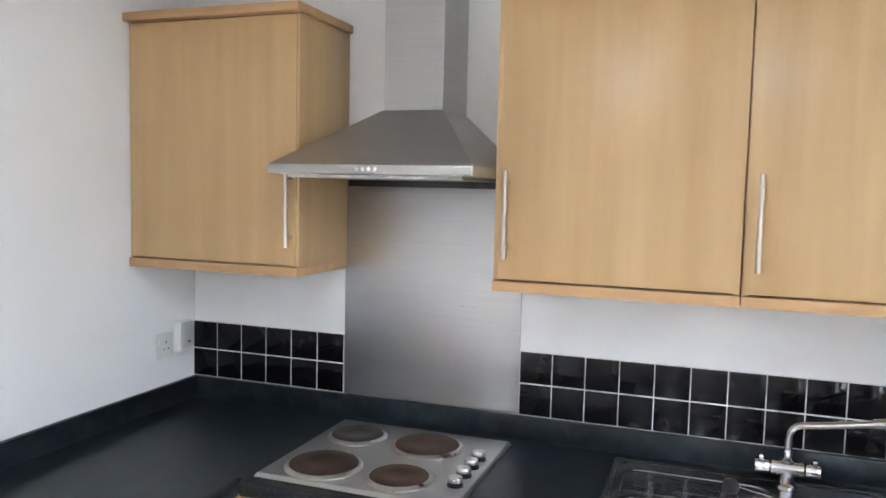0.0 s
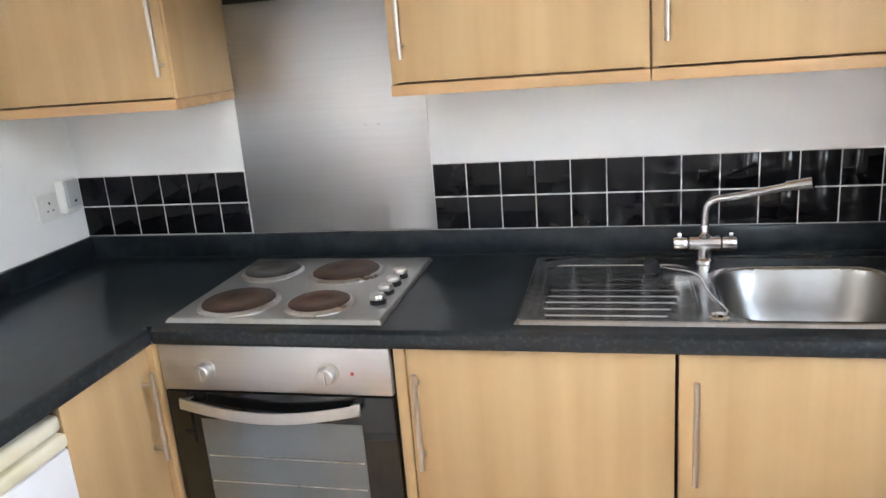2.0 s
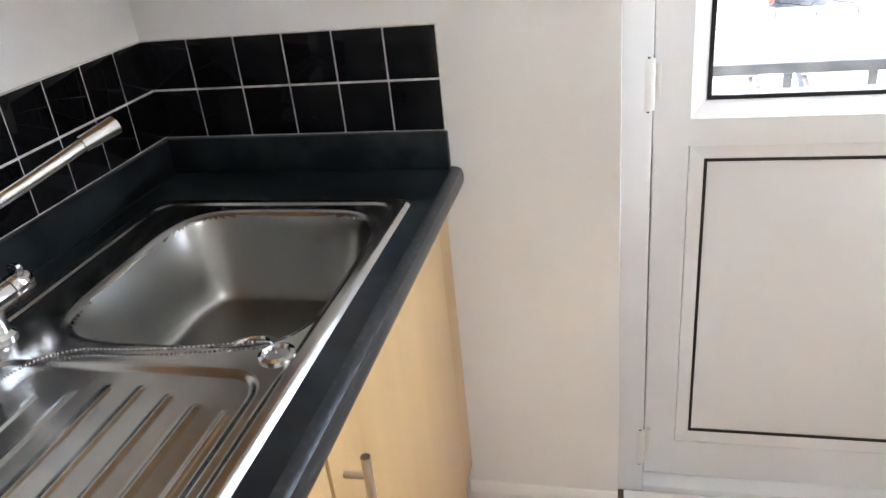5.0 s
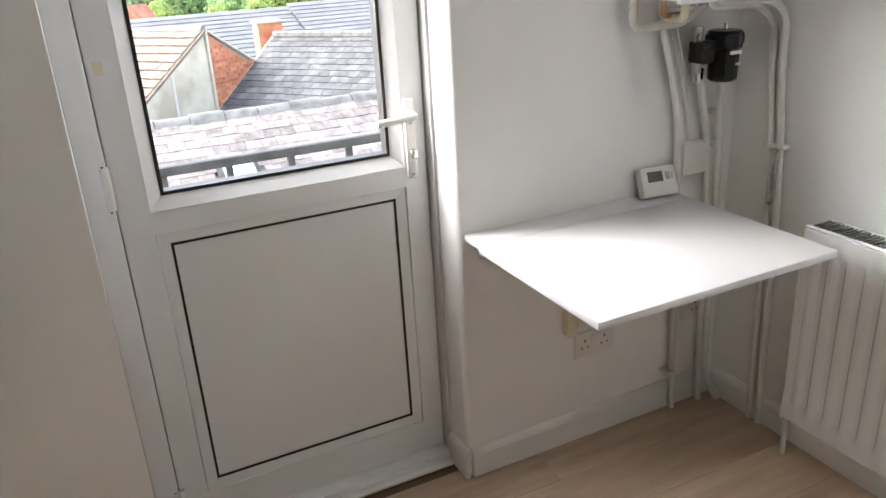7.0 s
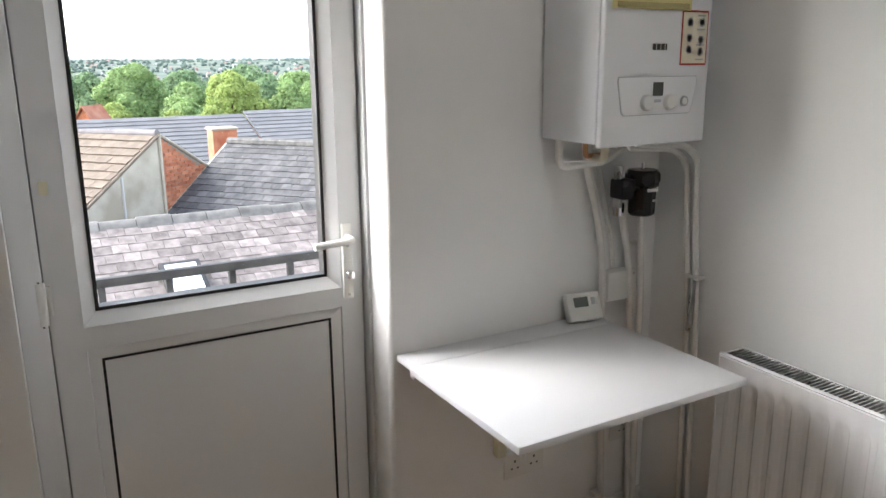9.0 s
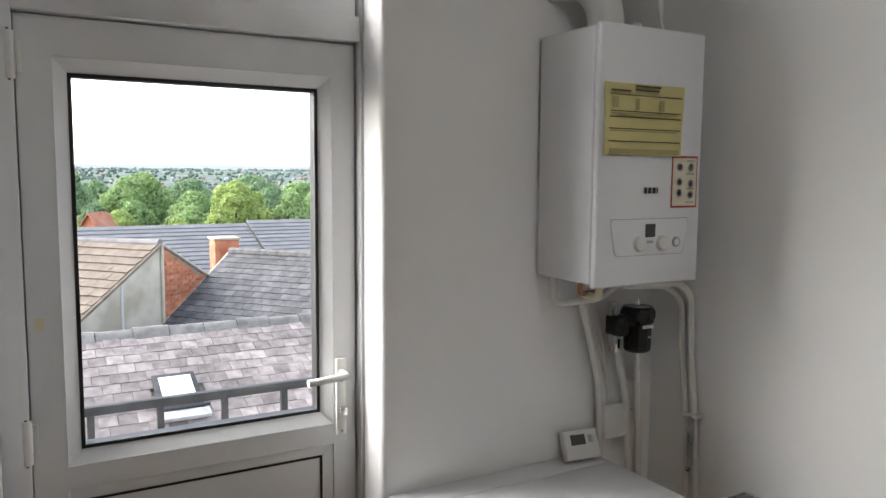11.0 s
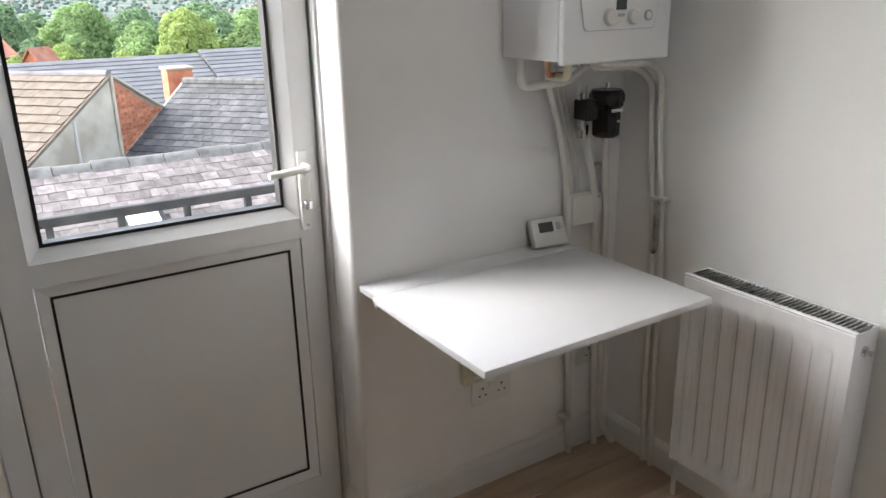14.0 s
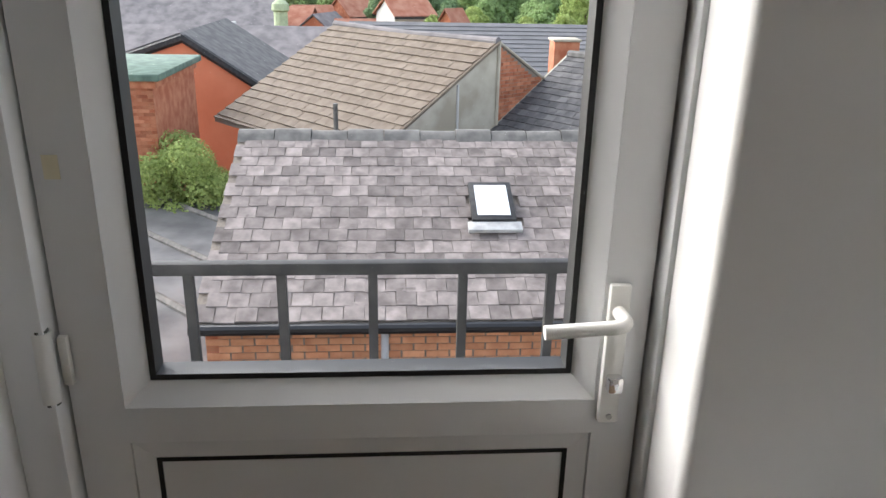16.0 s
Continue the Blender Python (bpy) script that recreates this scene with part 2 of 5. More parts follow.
WHITEW = mat("white_render", (0.484, 0.468, 0.445), 0.9, var=0.08, scale=2, spec=0.1)
GREENY = mat("pale_green_stone", (0.325, 0.377, 0.234), 0.9, var=0.1)


# ---- mesh helpers ----
def box(bm, x0, x1, y0, y1, z0, z1, bevel=0.0, seg=2):
    m = Matrix.Translation(((x0 + x1) / 2, (y0 + y1) / 2, (z0 + z1) / 2)) @ Matrix.Diagonal((abs(x1 - x0), abs(y1 - y0), abs(z1 - z0), 1))
    r = bmesh.ops.create_cube(bm, size=1, matrix=m)
    if bevel:
        es = list({e for v in r["verts"] for e in v.link_edges})
        bmesh.ops.bevel(bm, geom=es, offset=bevel, segments=seg, affect="EDGES", profile=0.5)
    return bm


def B(*a, **k):
    return box(bmesh.new(), *a, **k)


def rod(bm, p, q, r, r2=None, seg=16):
    p, q = Vector(p), Vector(q)
    d = q - p
    m = Matrix.Translation((p + q) / 2) @ d.to_track_quat("Z", "Y").to_matrix().to_4x4()
    bmesh.ops.create_cone(bm, cap_ends=True, segments=seg, radius1=r, radius2=r if r2 is None else r2, depth=d.length, matrix=m)
    return bm


def R(*a, **k):
    return rod(bmesh.new(), *a, **k)


def fillet(pts, rad, n=6):
    pts = [Vector(p) for p in pts]
    out = [pts[0]]
    for a, b, c in zip(pts, pts[1:], pts[2:]):
        u, v = (a - b), (c - b)
        k = min(rad, u.length * 0.49, v.length * 0.49)
        s, e = b + u.normalized() * k, b + v.normalized() * k
        for i in range(n + 1):
            t = i / n
            out.append(s * (1 - t) ** 2 + b * 2 * t * (1 - t) + e * t * t)
    out.append(pts[-1])
    return out


def tube(bm, pts, r, seg=10, rad=0.0, caps=True):
    if rad:
        pts = fillet(pts, rad)
    pts = [Vector(p) for p in pts]
    up = Vector((0.13, 0.37, 0.9))
    rings = []
    for i, p in enumerate(pts):
        d = (pts[min(i + 1, len(pts) - 1)] - pts[max(i - 1, 0)]).normalized()
        a = (up - d * up.dot(d))
        if a.length < 1e-3:
            a = Vector((1, 0, 0)) - d * d.x
        a.normalize()
        b = d.cross(a)
        up = a
        rr = r[i] if isinstance(r, list) else r
        rings.append([bm.verts.new(p + (a * math.cos(t) + b * math.sin(t)) * rr) for t in [2 * math.pi * k / seg for k in range(seg)]])
    for s, e in zip(rings, rings[1:]):
        for k in range(seg):
            bm.faces.new((s[k], s[(k + 1) % seg], e[(k + 1) % seg], e[k]))
    if caps:
        bm.faces.new(rings[0][::-1]), bm.faces.new(rings[-1])
    return bm


def T(*a, **k):
    return tube(bmesh.new(), *a, **k)


def lathe(bm, centre, axis, profile, seg=28):
    q = Vector(axis).to_track_quat("Z", "Y").to_matrix().to_4x4()
    m = Matrix.Translation(centre) @ q
    rings = []
    for rr, h in profile:
        rings.append([bm.verts.new(m @ Vector((rr * math.cos(t), rr * math.sin(t), h))) for t in [2 * math.pi * k / seg for k in range(seg)]])
    for s, e in zip(rings, rings[1:]):
        for k in range(seg):
            bm.faces.new((s[k], s[(k + 1) % seg], e[(k + 1) % seg], e[k]))
    bm.faces.new(rings[0][::-1]), bm.faces.new(rings[-1])
    return bm


def hull(bm, base, top):
    a = [bm.verts.new(p) for p in base]
    b = [bm.verts.new(p) for p in top]
    n = len(a)
    for i in range(n):
        bm.faces.new((a[i], a[(i + 1) % n], b[(i + 1) % n], b[i]))
    bm.faces.new(a[::-1]), bm.faces.new(b)
    return bm


def quad_slab(bm, p, t):
    """A slab: the outline p, thickened by the vector t."""
    p = [Vector(a) for a in p]
    return hull(bm, p, [a + Vector(t) for a in p])


def finish(name, bm, material, smooth):
    bmesh.ops.recalc_face_normals(bm, faces=bm.faces[:])
    me = bpy.data.meshes.new(name)
    bm.to_mesh(me)
    bm.free()
    me.materials.append(material)
    if smooth:
        me.polygons.foreach_set("use_smooth", [True] * len(me.polygons))
        me.set_sharp_from_angle(angle=radians(35))
    return me


def thing(name, at, label, category, group="", kind=""):
    ob = new(name)
    ob.empty_display_size = 0.05
    ob.location = at
    ob["at"] = list(at)
    return tagged(ob, label, category, group, kind)


def part(name, bm, material, parent, label="", smooth=True):
    o = Vector(parent["at"]) if "at" in parent.keys() else Vector((0, 0, 0))
    bmesh.ops.translate(bm, verts=bm.verts[:], vec=-o)
    ob = new(name, finish(name, bm, material, smooth))
    ob.parent = parent
    ob["at"] = list(o)
    return tagged(ob, label)


def solo(name, bm, material, label, category="", group="", kind="", smooth=True):
    return tagged(new(name, finish(name, bm, material, smooth)), label, category, group, kind)


def structure(name, bm, material, label="", smooth=False):
    return tagged(new(name, finish(name, bm, material, smooth)), label, "", "", "structure")


def piece(mesh, m, parent, name):
    ob = new(name, mesh)
    ob.parent = parent
    ob.matrix_basis = m
    return ob


# ---- the room ----
W, D, H = 2.592, 2.732, 2.5
OY0, OY1, OZ = -0.926, -1.792, 2.42      # door opening in the east wall
WT, TB, TT = 0.905, 0.98, 1.178         # worktop, foot and head of the tiles
TH = 0.25

structure("floor", B(-0.1, W + 0.3, -D - 0.1, 0.1, -0.2, -0.012), CARCASS, "subfloor under oak planks")
structure("ceiling", B(-TH, W + TH, -D - TH, TH, H, H + 0.2), CEIL, "plain white ceiling")
wall_n = structure("wall_north", B(-TH, W + TH, 0, TH, -0.2, H), PAINT, "white painted wall behind hob and sink")
structure("wall_west", B(-TH, 0, -D, 0, -0.2, H), PAINT, "white painted wall")
structure("wall_south", B(-TH, W + TH, -D - TH, -D, -0.2, H), PAINT, "white painted wall behind the radiator")
bm = bmesh.new()
box(bm, W, W + TH, OY0, 0, -0.2, H)
box(bm, W, W + TH, OY1, OY0, OZ, H)
wall_e = structure("wall_east", bm, PAINT, "white painted wall with a glazed door in it")
bm = bmesh.new()
r = 0.02
FY = -1.78
arc = [(W + r * (math.cos(radians(20)) - math.cos(a)), FY - r + r * math.sin(a)) for a in [radians(20 + 70 * i / 8) for i in range(9)]]
foot = [(x, y, -0.2) for x, y in arc] + [(2.699, FY, -0.2), (2.699, OY1, -0.2), (W + TH, OY1, -0.2), (W + TH, -D, -0.2), (W, -D, -0.2)]
hull(bm, foot, [(x, y, H) for x, y, _ in foot])
structure("wall_east_return", bm, PAINT, "white painted wall with a rounded plaster corner", smooth=True)


def skirting(pts):
    bm = bmesh.new()
    prof = [(0, 0), (0.014, 0), (0.014, 0.075), (0.011, 0.085), (0.005, 0.095), (0, 0.098)]
    for (a, b, n) in pts:
        a, b, n = Vector((*a, 0)), Vector((*b, 0)), Vector((*n, 0))
        hull(bm, [a + n * p + Vector((0, 0, h)) for p, h in prof], [b + n * p + Vector((0, 0, h)) for p, h in prof])
    return bm


structure("baseboard", skirting([((W, FY - 0.012), (W, -D), (-1, 0)), ((W - 0.014, -D), (0, -D), (0, 1)),
                                 ((W, -0.58), (W, OY0 + 0.001), (-1, 0)), ((W - 0.014, FY), (W + 0.105, FY), (0, 1))]), TRIM, "white gloss skirting board")

# tiled splashbacks
bm = bmesh.new()
box(bm, 0, 0.6, -0.0066, 0, TB, TT), box(bm, 1.2, W, -0.0066, 0, TB, TT), box(bm, W - 0.0066, W, -0.602, -0.0066, TB, TT)
structure("tile_grout", bm, GROUT, "pale grout between black tiles")
tile_mesh = finish("tile", B(-0.0482, 0.0482, -0.008, 0, -0.0475, 0.0475, bevel=0.0016), TILE, True)
rg = random.Random(4)
pz = (TT - TB) / 2
spots = [(0.05 + 0.1 * i, k, 0) for i in range(6) for k in (0, 1)] + [(1.25 + 0.0993 * i, k, 0) for i in range(14) for k in (0, 1)]
for x, k, _ in spots:
    piece(tile_mesh, pose(x, -0.0005, TB + pz * (k + 0.5), rg.uniform(-0.06, 0.06), 0, rg.uniform(-0.06, 0.06)), wall_n, "tile")
for i in range(6):
    for k in (0, 1):
        piece(tile_mesh, pose(W - 0.0005, -0.055 - 0.0995 * i, TB + pz * (k + 0.5), rg.uniform(-0.3, 0.3), 0, 270 + 180 + 180 + rg.uniform(-0.3, 0.3)), wall_e, "tile")

# steel splashback behind the hob
sp = thing("steel_splashback", (0.9, 0, TB), "brushed stainless steel splashback sheet behind the hob", "splashback")
part("sheet", B(0.602, 1.198, -0.006, -0.001, TB + 0.001, 1.72, bevel=0.001), STEEL, sp)
for x in (1.01, 1.05):
    part("scuff", B(x - 0.006, x + 0.006, -0.0066, -0.006, 1.298, 1.304), GREYP, sp, "small grey scuff mark")


# ---- worktop ----
SX0, SX1, SY0, SY1 = 1.515, 2.405, -0.555, -0.085
z0 = WT - 0.039
XF, YF = 0.622, -0.628
wtop = thing("worktop", (1.3, -0.3, z0), "charcoal speckled laminate worktop running round the corner", "worktop")
for a in [(0.0, XF - 0.02, -1.56, 0), (XF - 0.02, SX0, YF + 0.02, 0), (SX1, W, YF + 0.02, 0), (SX0, SX1, YF + 0.02, SY0), (SX0, SX1, SY1, 0)]:
    part("slab", B(*a, z0, WT), SLAB, wtop, smooth=False)


def nose(bm, a, b, n):
    prof = [(0, 0), (0.016, 0), (0.0185, 0.004), (0.02, 0.012), (0.02, 0.025), (0.0175, 0.033), (0.011, 0.0375), (0, 0.039)]
    a, b, n = Vector((*a, z0)), Vector((*b, z0)), Vector((*n, 0))
    return hull(bm, [a + n * p + Vector((0, 0, h)) for p, h in prof], [b + n * p + Vector((0, 0, h)) for p, h in prof])


part("front_edge", nose(bmesh.new(), (XF, YF + 0.02), (W, YF + 0.02), (0, -1)), SLAB_EDGE, wtop, "rounded speckled worktop edge")
part("front_edge", nose(bmesh.new(), (XF - 0.02, YF + 0.0), (XF - 0.02, -1.56), (1, 0)), SLAB_EDGE, wtop, "rounded speckled worktop edge")
for a in [(0.018, W - 0.018, -0.018, 0), (0, 0.018, -1.56, 0), (W - 0.018, W, -0.606, 0)]:
    part("upstand", B(*a, WT + 0.0005, TB - 0.001, bevel=0.003), SLAB, wtop, "matching charcoal upstand")
for a in [(0.019, W - 0.019, -0.0195, -0.018), (0.018, 0.0195, -1.56, -0.02)]:
    part("sealant_bead", B(*a, WT + 0.0002, WT + 0.0035), SLAB_EDGE, wtop, "thin dark sealant line")


# ---- cabinets ----
def bar_handle(door, p, q, out):
    """A bar handle between p and q that stands off its door by out."""
    p, q, out = Vector(p), Vector(q), Vector(out)
    d = (q - p).normalized()
    bm = rod(bmesh.new(), p, q, 0.0062, seg=14)
    h = part("handle", bm, HANDLE, door, "satin nickel bar handle")
    for s in (p + d * 0.03, q - d * 0.03):
        part("standoff", rod(bmesh.new(), s, s - out, 0.0048, seg=10), HANDLE, h)


def base_unit(x0, x1, hx, door=True):
    c = thing("base_cabinet", ((x0 + x1) / 2, -0.3, 0), "beech-effect base cabinet with a bar handle under the worktop", "cabinet", "base cabinets")
    part("body", B(x0, x1, -0.585, -0.03, 0.15, 0.735), CARCASS, c, "cabinet carcass coloured dark as shade")
    part("top_rail", B(x0, x1, -0.585, -0.58, 0.735, z0 - 0.002), CARCASS, c, "front rail coloured dark as shade")
    d = part("door", B(x0 + 0.002, x1 - 0.002, -0.606, -0.588, 0.155, z0 - 0.006, bevel=0.0015), WOOD, c)
    bar_handle(d, (hx, -0.637, 0.808), (hx, -0.637, 0.566), (0, -0.031, 0))
    part("plinth", B(x0, x1, -0.55, -0.535, 0.0, 0.148), WOOD_EDGE, c)


base_unit(1.253, 1.845, 1.279)
base_unit(1.849, 2.447, 1.884)
fp = thing("filler_panel", (2.52, -0.55, 0), "beech-effect filler panel between cabinet and wall", "panel")
part("board", B(2.449, W - 0.002, -0.588, -0.57, 0.15, z0 - 0.002, bevel=0.001), WOOD, fp)
part("plinth", B(2.449, W - 0.002, -0.55, -0.535, 0.0, 0.148), WOOD_EDGE, fp)
fp = thing("oven_side_panel", (1.235, -0.55, 0), "narrow beech-effect panel beside the oven", "panel")
part("board", B(1.223, 1.25, -0.6, -0.03, 0.0, z0 - 0.002, bevel=0.001), WOOD, fp)
c = thing("corner_cabinet", (0.3, -0.78, 0), "beech-effect corner base cabinet beside the oven", "cabinet", "base cabinets")
part("body", B(0.03, 0.582, -0.938, -0.6, 0.15, z0 - 0.002), CARCASS, c, "cabinet carcass coloured dark as shade")
d = part("door", B(0.585, 0.603, -0.936, -0.632, 0.155, z0 - 0.006, bevel=0.0015), WOOD, c)
bar_handle(d, (0.634, -0.668, 0.808), (0.634, -0.668, 0.575), (0.031, 0, 0))
part("corner_post", B(0.585, 0.62, -0.629, -0.6, 0.15, z0 - 0.003, bevel=0.001), WOOD, c)
part("plinth", B(0.53, 0.545, -0.938, -0.56, 0.0, 0.148), WOOD_EDGE, c)

# built-under oven
ov = thing("oven", (0.92, -0.3, 0), "built-under electric oven with steel fascia and black glass door", "oven")
part("body", B(0.628, 1.218, -0.595, -0.05, 0.12, z0 - 0.002), BLACK, ov)
fa = part("fascia", B(0.626, 1.218, -0.616, -0.596, 0.742, z0 - 0.005, bevel=0.002), STEEL, ov, "brushed steel control fascia")
for x in (0.748, 1.066):
    k = part("control_knob", lathe(bmesh.new(), (x, -0.616, 0.797), (0, -1, 0), [(0.027, 0), (0.027, 0.004), (0.021, 0.006), (0.021, 0.026), (0.018, 0.029)]), STEEL_V, fa, "chrome rotary knob")
    part("grip", B(x - 0.004, x + 0.004, -0.6485, -0.6445, 0.779, 0.815, bevel=0.001), STEEL_V, k)
    for i in range(7):
        a = radians(-120 + 40 * i)
        part("tick_mark", B(x + 0.034 * math.sin(a) - 0.0015, x + 0.034 * math.sin(a) + 0.0015, -0.6168, -0.6158, 0.797 + 0.034 * math.cos(a) - 0.0015, 0.797 + 0.034 * math.cos(a) + 0.0015), GREYP, fa)
part("pilot_light", R((1.125, -0.616, 0.797), (1.125, -0.619, 0.797), 0.004), REDINK, fa, "small red pilot light")
od = part("oven_door", B(0.626, 1.218, -0.616, -0.596, 0.16, 0.737, bevel=0.002), OVEN_GLASS, ov, "black glass oven door")
part("window_pane", B(0.712, 1.136, -0.6172, -0.6162, 0.28, 0.665), OVEN_PANE, od, "smoked oven window with a reflection put into its colour")
for z in (0.487, 0.56):
    part("shelf_line", B(0.718, 1.13, -0.6176, -0.6173, z, z + 0.004), GALV, od, "wire shelf seen through the glass")
bm = bmesh.new()
pts = []
for i in range(21):
    t = i / 20
    pts.append((0.685 + 0.462 * t, -0.65 - 0.012 * math.sin(math.pi * t), 0.722 - 0.026 * math.sin(math.pi * t)))
ring = [[bm.verts.new((x, y + dy, z + dz)) for dy, dz in ((-0.006, -0.012), (0.004, -0.015), (0.006, 0.012), (-0.004, 0.015))] for x, y, z in pts]
for s, e in zip(ring, ring[1:]):
    for k in range(4):
        bm.faces.new((s[k], s[(k + 1) % 4], e[(k + 1) % 4], e[k]))
bm.faces.new(ring[0]), bm.faces.new(ring[-1])
oh = part("handle", bm, STEEL_V, od, "curved brushed steel handle")
for x in (0.7, 1.132):
    part("mount", B(x - 0.01, x + 0.01, -0.652, -0.616, 0.71, 0.73, bevel=0.002), CHROME, oh)

# hob
hb = thing("electric_hob", (0.918, -0.33, WT), "stainless steel hob with four solid sealed plates", "hob")
bm = bmesh.new()
hull(bm, [(0.636, -0.586, WT + 0.0005), (1.199, -0.586, WT + 0.0005), (1.199, -0.069, WT + 0.0005), (0.636, -0.069, WT + 0.0005)],
     [(0.644, -0.578, WT + 0.011), (1.191, -0.578, WT + 0.011), (1.191, -0.077, WT + 0.011), (0.644, -0.077, WT + 0.011)])
bmesh.ops.bevel(bm, geom=bm.edges[:], offset=0.002, segments=2, affect="EDGES")
hp = part("hob_top", bm, STEEL_V, hb, "brushed steel hob top")
zt = WT + 0.011
for x, y, rr, m in ((0.757, -0.215, 0.078, IRON_DARK), (0.984, -0.222, 0.094, IRON), (0.782, -0.47, 0.094, IRON), (1.003, -0.474, 0.078, IRON)):
    tr = part("plate_trim", lathe(bmesh.new(), (x, y, zt), (0, 0, 1), [(rr + 0.012, 0), (rr + 0.012, 0.003), (rr + 0.004, 0.009), (rr, 0.009), (rr, 0)], 40), RIM, hb, "bright steel plate rim")
    part("hotplate", lathe(bmesh.new(), (x, y, zt + 0.001), (0, 0, 1), [(rr - 0.001, 0), (rr - 0.001, 0.009), (rr - 0.006, 0.0115), (rr * 0.45, 0.011), (rr * 0.4, 0.009), (0.004, 0.009)], 40), m, tr, "rust-brown cast iron hotplate")
for y in (-0.26, -0.325, -0.392, -0.462):
    k = part("control_knob", lathe(bmesh.new(), (1.152, y, zt), (0, 0, 1), [(0.021, 0), (0.021, 0.005), (0.0175, 0.007), (0.0175, 0.012)], 24), BLACK, hb, "black and chrome hob knob")
    part("cap", lathe(bmesh.new(), (1.152, y, zt + 0.012), (0, 0, 1), [(0.019, 0), (0.02, 0.006), (0.017, 0.012), (0.004, 0.013)], 24), RIM, k)


# ---- sink ----
def soft_box(x, y, x0, x1, y0, y1, r):
    """Signed distance to a rounded rectangle, negative inside."""
    cx, cy, hx, hy = (x0 + x1) / 2, (y0 + y1) / 2, (x1 - x0) / 2, (y1 - y0) / 2
    qx, qy = abs(x - cx) - hx + r, abs(y - cy) - hy + r
    return math.hypot(max(qx, 0), max(qy, 0)) + min(max(qx, qy), 0) - r


def step(a, b, v):
    t = min(1, max(0, (v - a) / (b - a)))
    return t * t * (3 - 2 * t)


def sink_height(x, y):
    z = 0.007
    outer = -soft_box(x, y, 1.5, 2.42, -0.572, -0.066, 0.02)
    z *= step(0, 0.008, outer)
    inner = -soft_box(x, y, 1.522, 2.4, -0.55, -0.088, 0.04)
    z -= 0.0035 * step(0, 0.008, inner)
    drain = -soft_box(x, y, 1.537, 1.905, -0.53, -0.135, 0.05)
    z -= 0.004 * step(0, 0.01, drain)
    if drain > 0.008:
        k = (y + 0.507) / 0.0425
        near = abs(k - round(k)) * 0.0425
        if -0.2 < k < 8.3 and 1.555 + 0.002 * round(k) < x < 1.872 - 0.012 * abs(round(k) - 3.4):
            z += 0.0013 * math.exp(-(near / 0.0038) ** 2)
    u, v = abs(x - 2.162) / 0.204, abs(y + 0.3525) / 0.1845
    bowl = (1 - (u ** 4.5 + v ** 4.5) ** (1 / 4.5)) * 0.19
    z -= 0.004 * step(-0.012, 0.0, bowl) + 0.142 * step(-0.002, 0.055, bowl) ** 0.75
    z -= 0.006 * step(0.03, 0.2, bowl)
    return z


bm = bmesh.new()
nx, ny = 250, 168
gv = [[bm.verts.new((x, y, WT + 0.0012 + sink_height(x, y))) for y in np.linspace(-0.572, -0.066, ny)] for x in np.linspace(1.5, 2.42, nx)]
for i in range(nx - 1):
    for j in range(ny - 1):
        bm.faces.new((gv[i][j], gv[i + 1][j], gv[i + 1][j + 1], gv[i][j + 1]))
basin = bm.copy()


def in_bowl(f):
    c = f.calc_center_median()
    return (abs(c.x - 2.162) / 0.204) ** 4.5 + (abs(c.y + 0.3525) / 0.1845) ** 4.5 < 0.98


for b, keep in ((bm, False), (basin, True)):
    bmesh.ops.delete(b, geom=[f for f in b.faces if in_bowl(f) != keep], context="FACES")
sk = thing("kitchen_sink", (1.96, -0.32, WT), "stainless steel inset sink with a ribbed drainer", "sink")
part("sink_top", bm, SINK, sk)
part("bowl", basin, SINK_BOWL, sk, "satin steel bowl, coloured darker for its shade")
zb = WT - 0.147
ws = part("waste", lathe(bmesh.new(), (2.16, -0.35, zb - 0.004), (0, 0, 1), [(0.043, 0), (0.043, 0.006), (0.036, 0.007), (0.03, 0.003), (0.003, 0.003)]), CHROME, sk, "round chrome waste outlet")
part("plug_rest", lathe(bmesh.new(), (1.938, -0.522, WT + 0.004), (0, 0, 1), [(0.023, 0), (0.023, 0.004), (0.018, 0.006), (0.014, 0.002), (0.002, 0.002)]), CHROME, sk, "small round chrome plug rest")
pl = thing("sink_plug", (1.812, -0.205, WT + 0.004), "black rubber sink plug lying on the drainer with its chain", "plug")
part("stopper", lathe(bmesh.new(), (1.812, -0.205, WT + 0.018), (0.7, -0.55, 0.45), [(0.02, -0.011), (0.023, -0.009), (0.019, 0.009), (0.014, 0.011)]), BLACK, pl)
chain = fillet([(1.82, -0.2, WT + 0.02), (1.86, -0.195, WT + 0.009), (1.9, -0.21, WT + 0.009), (1.925, -0.25, WT + 0.009), (1.93, -0.36, WT + 0.009), (1.96, -0.5, WT + 0.009), (1.945, -0.52, WT + 0.011)], 0.05, 8)
bm = bmesh.new()
for a, b in zip(chain, chain[1:]):
    n = max(1, int((b - a).length / 0.006))
    for i in range(n):
        p = a.lerp(b, i / n)
        bmesh.ops.create_icosphere(bm, subdivisions=1, radius=0.0024, matrix=Matrix.Translation(p))
part("bead_chain", bm, CHROME, pl, "fine chrome ball chain")

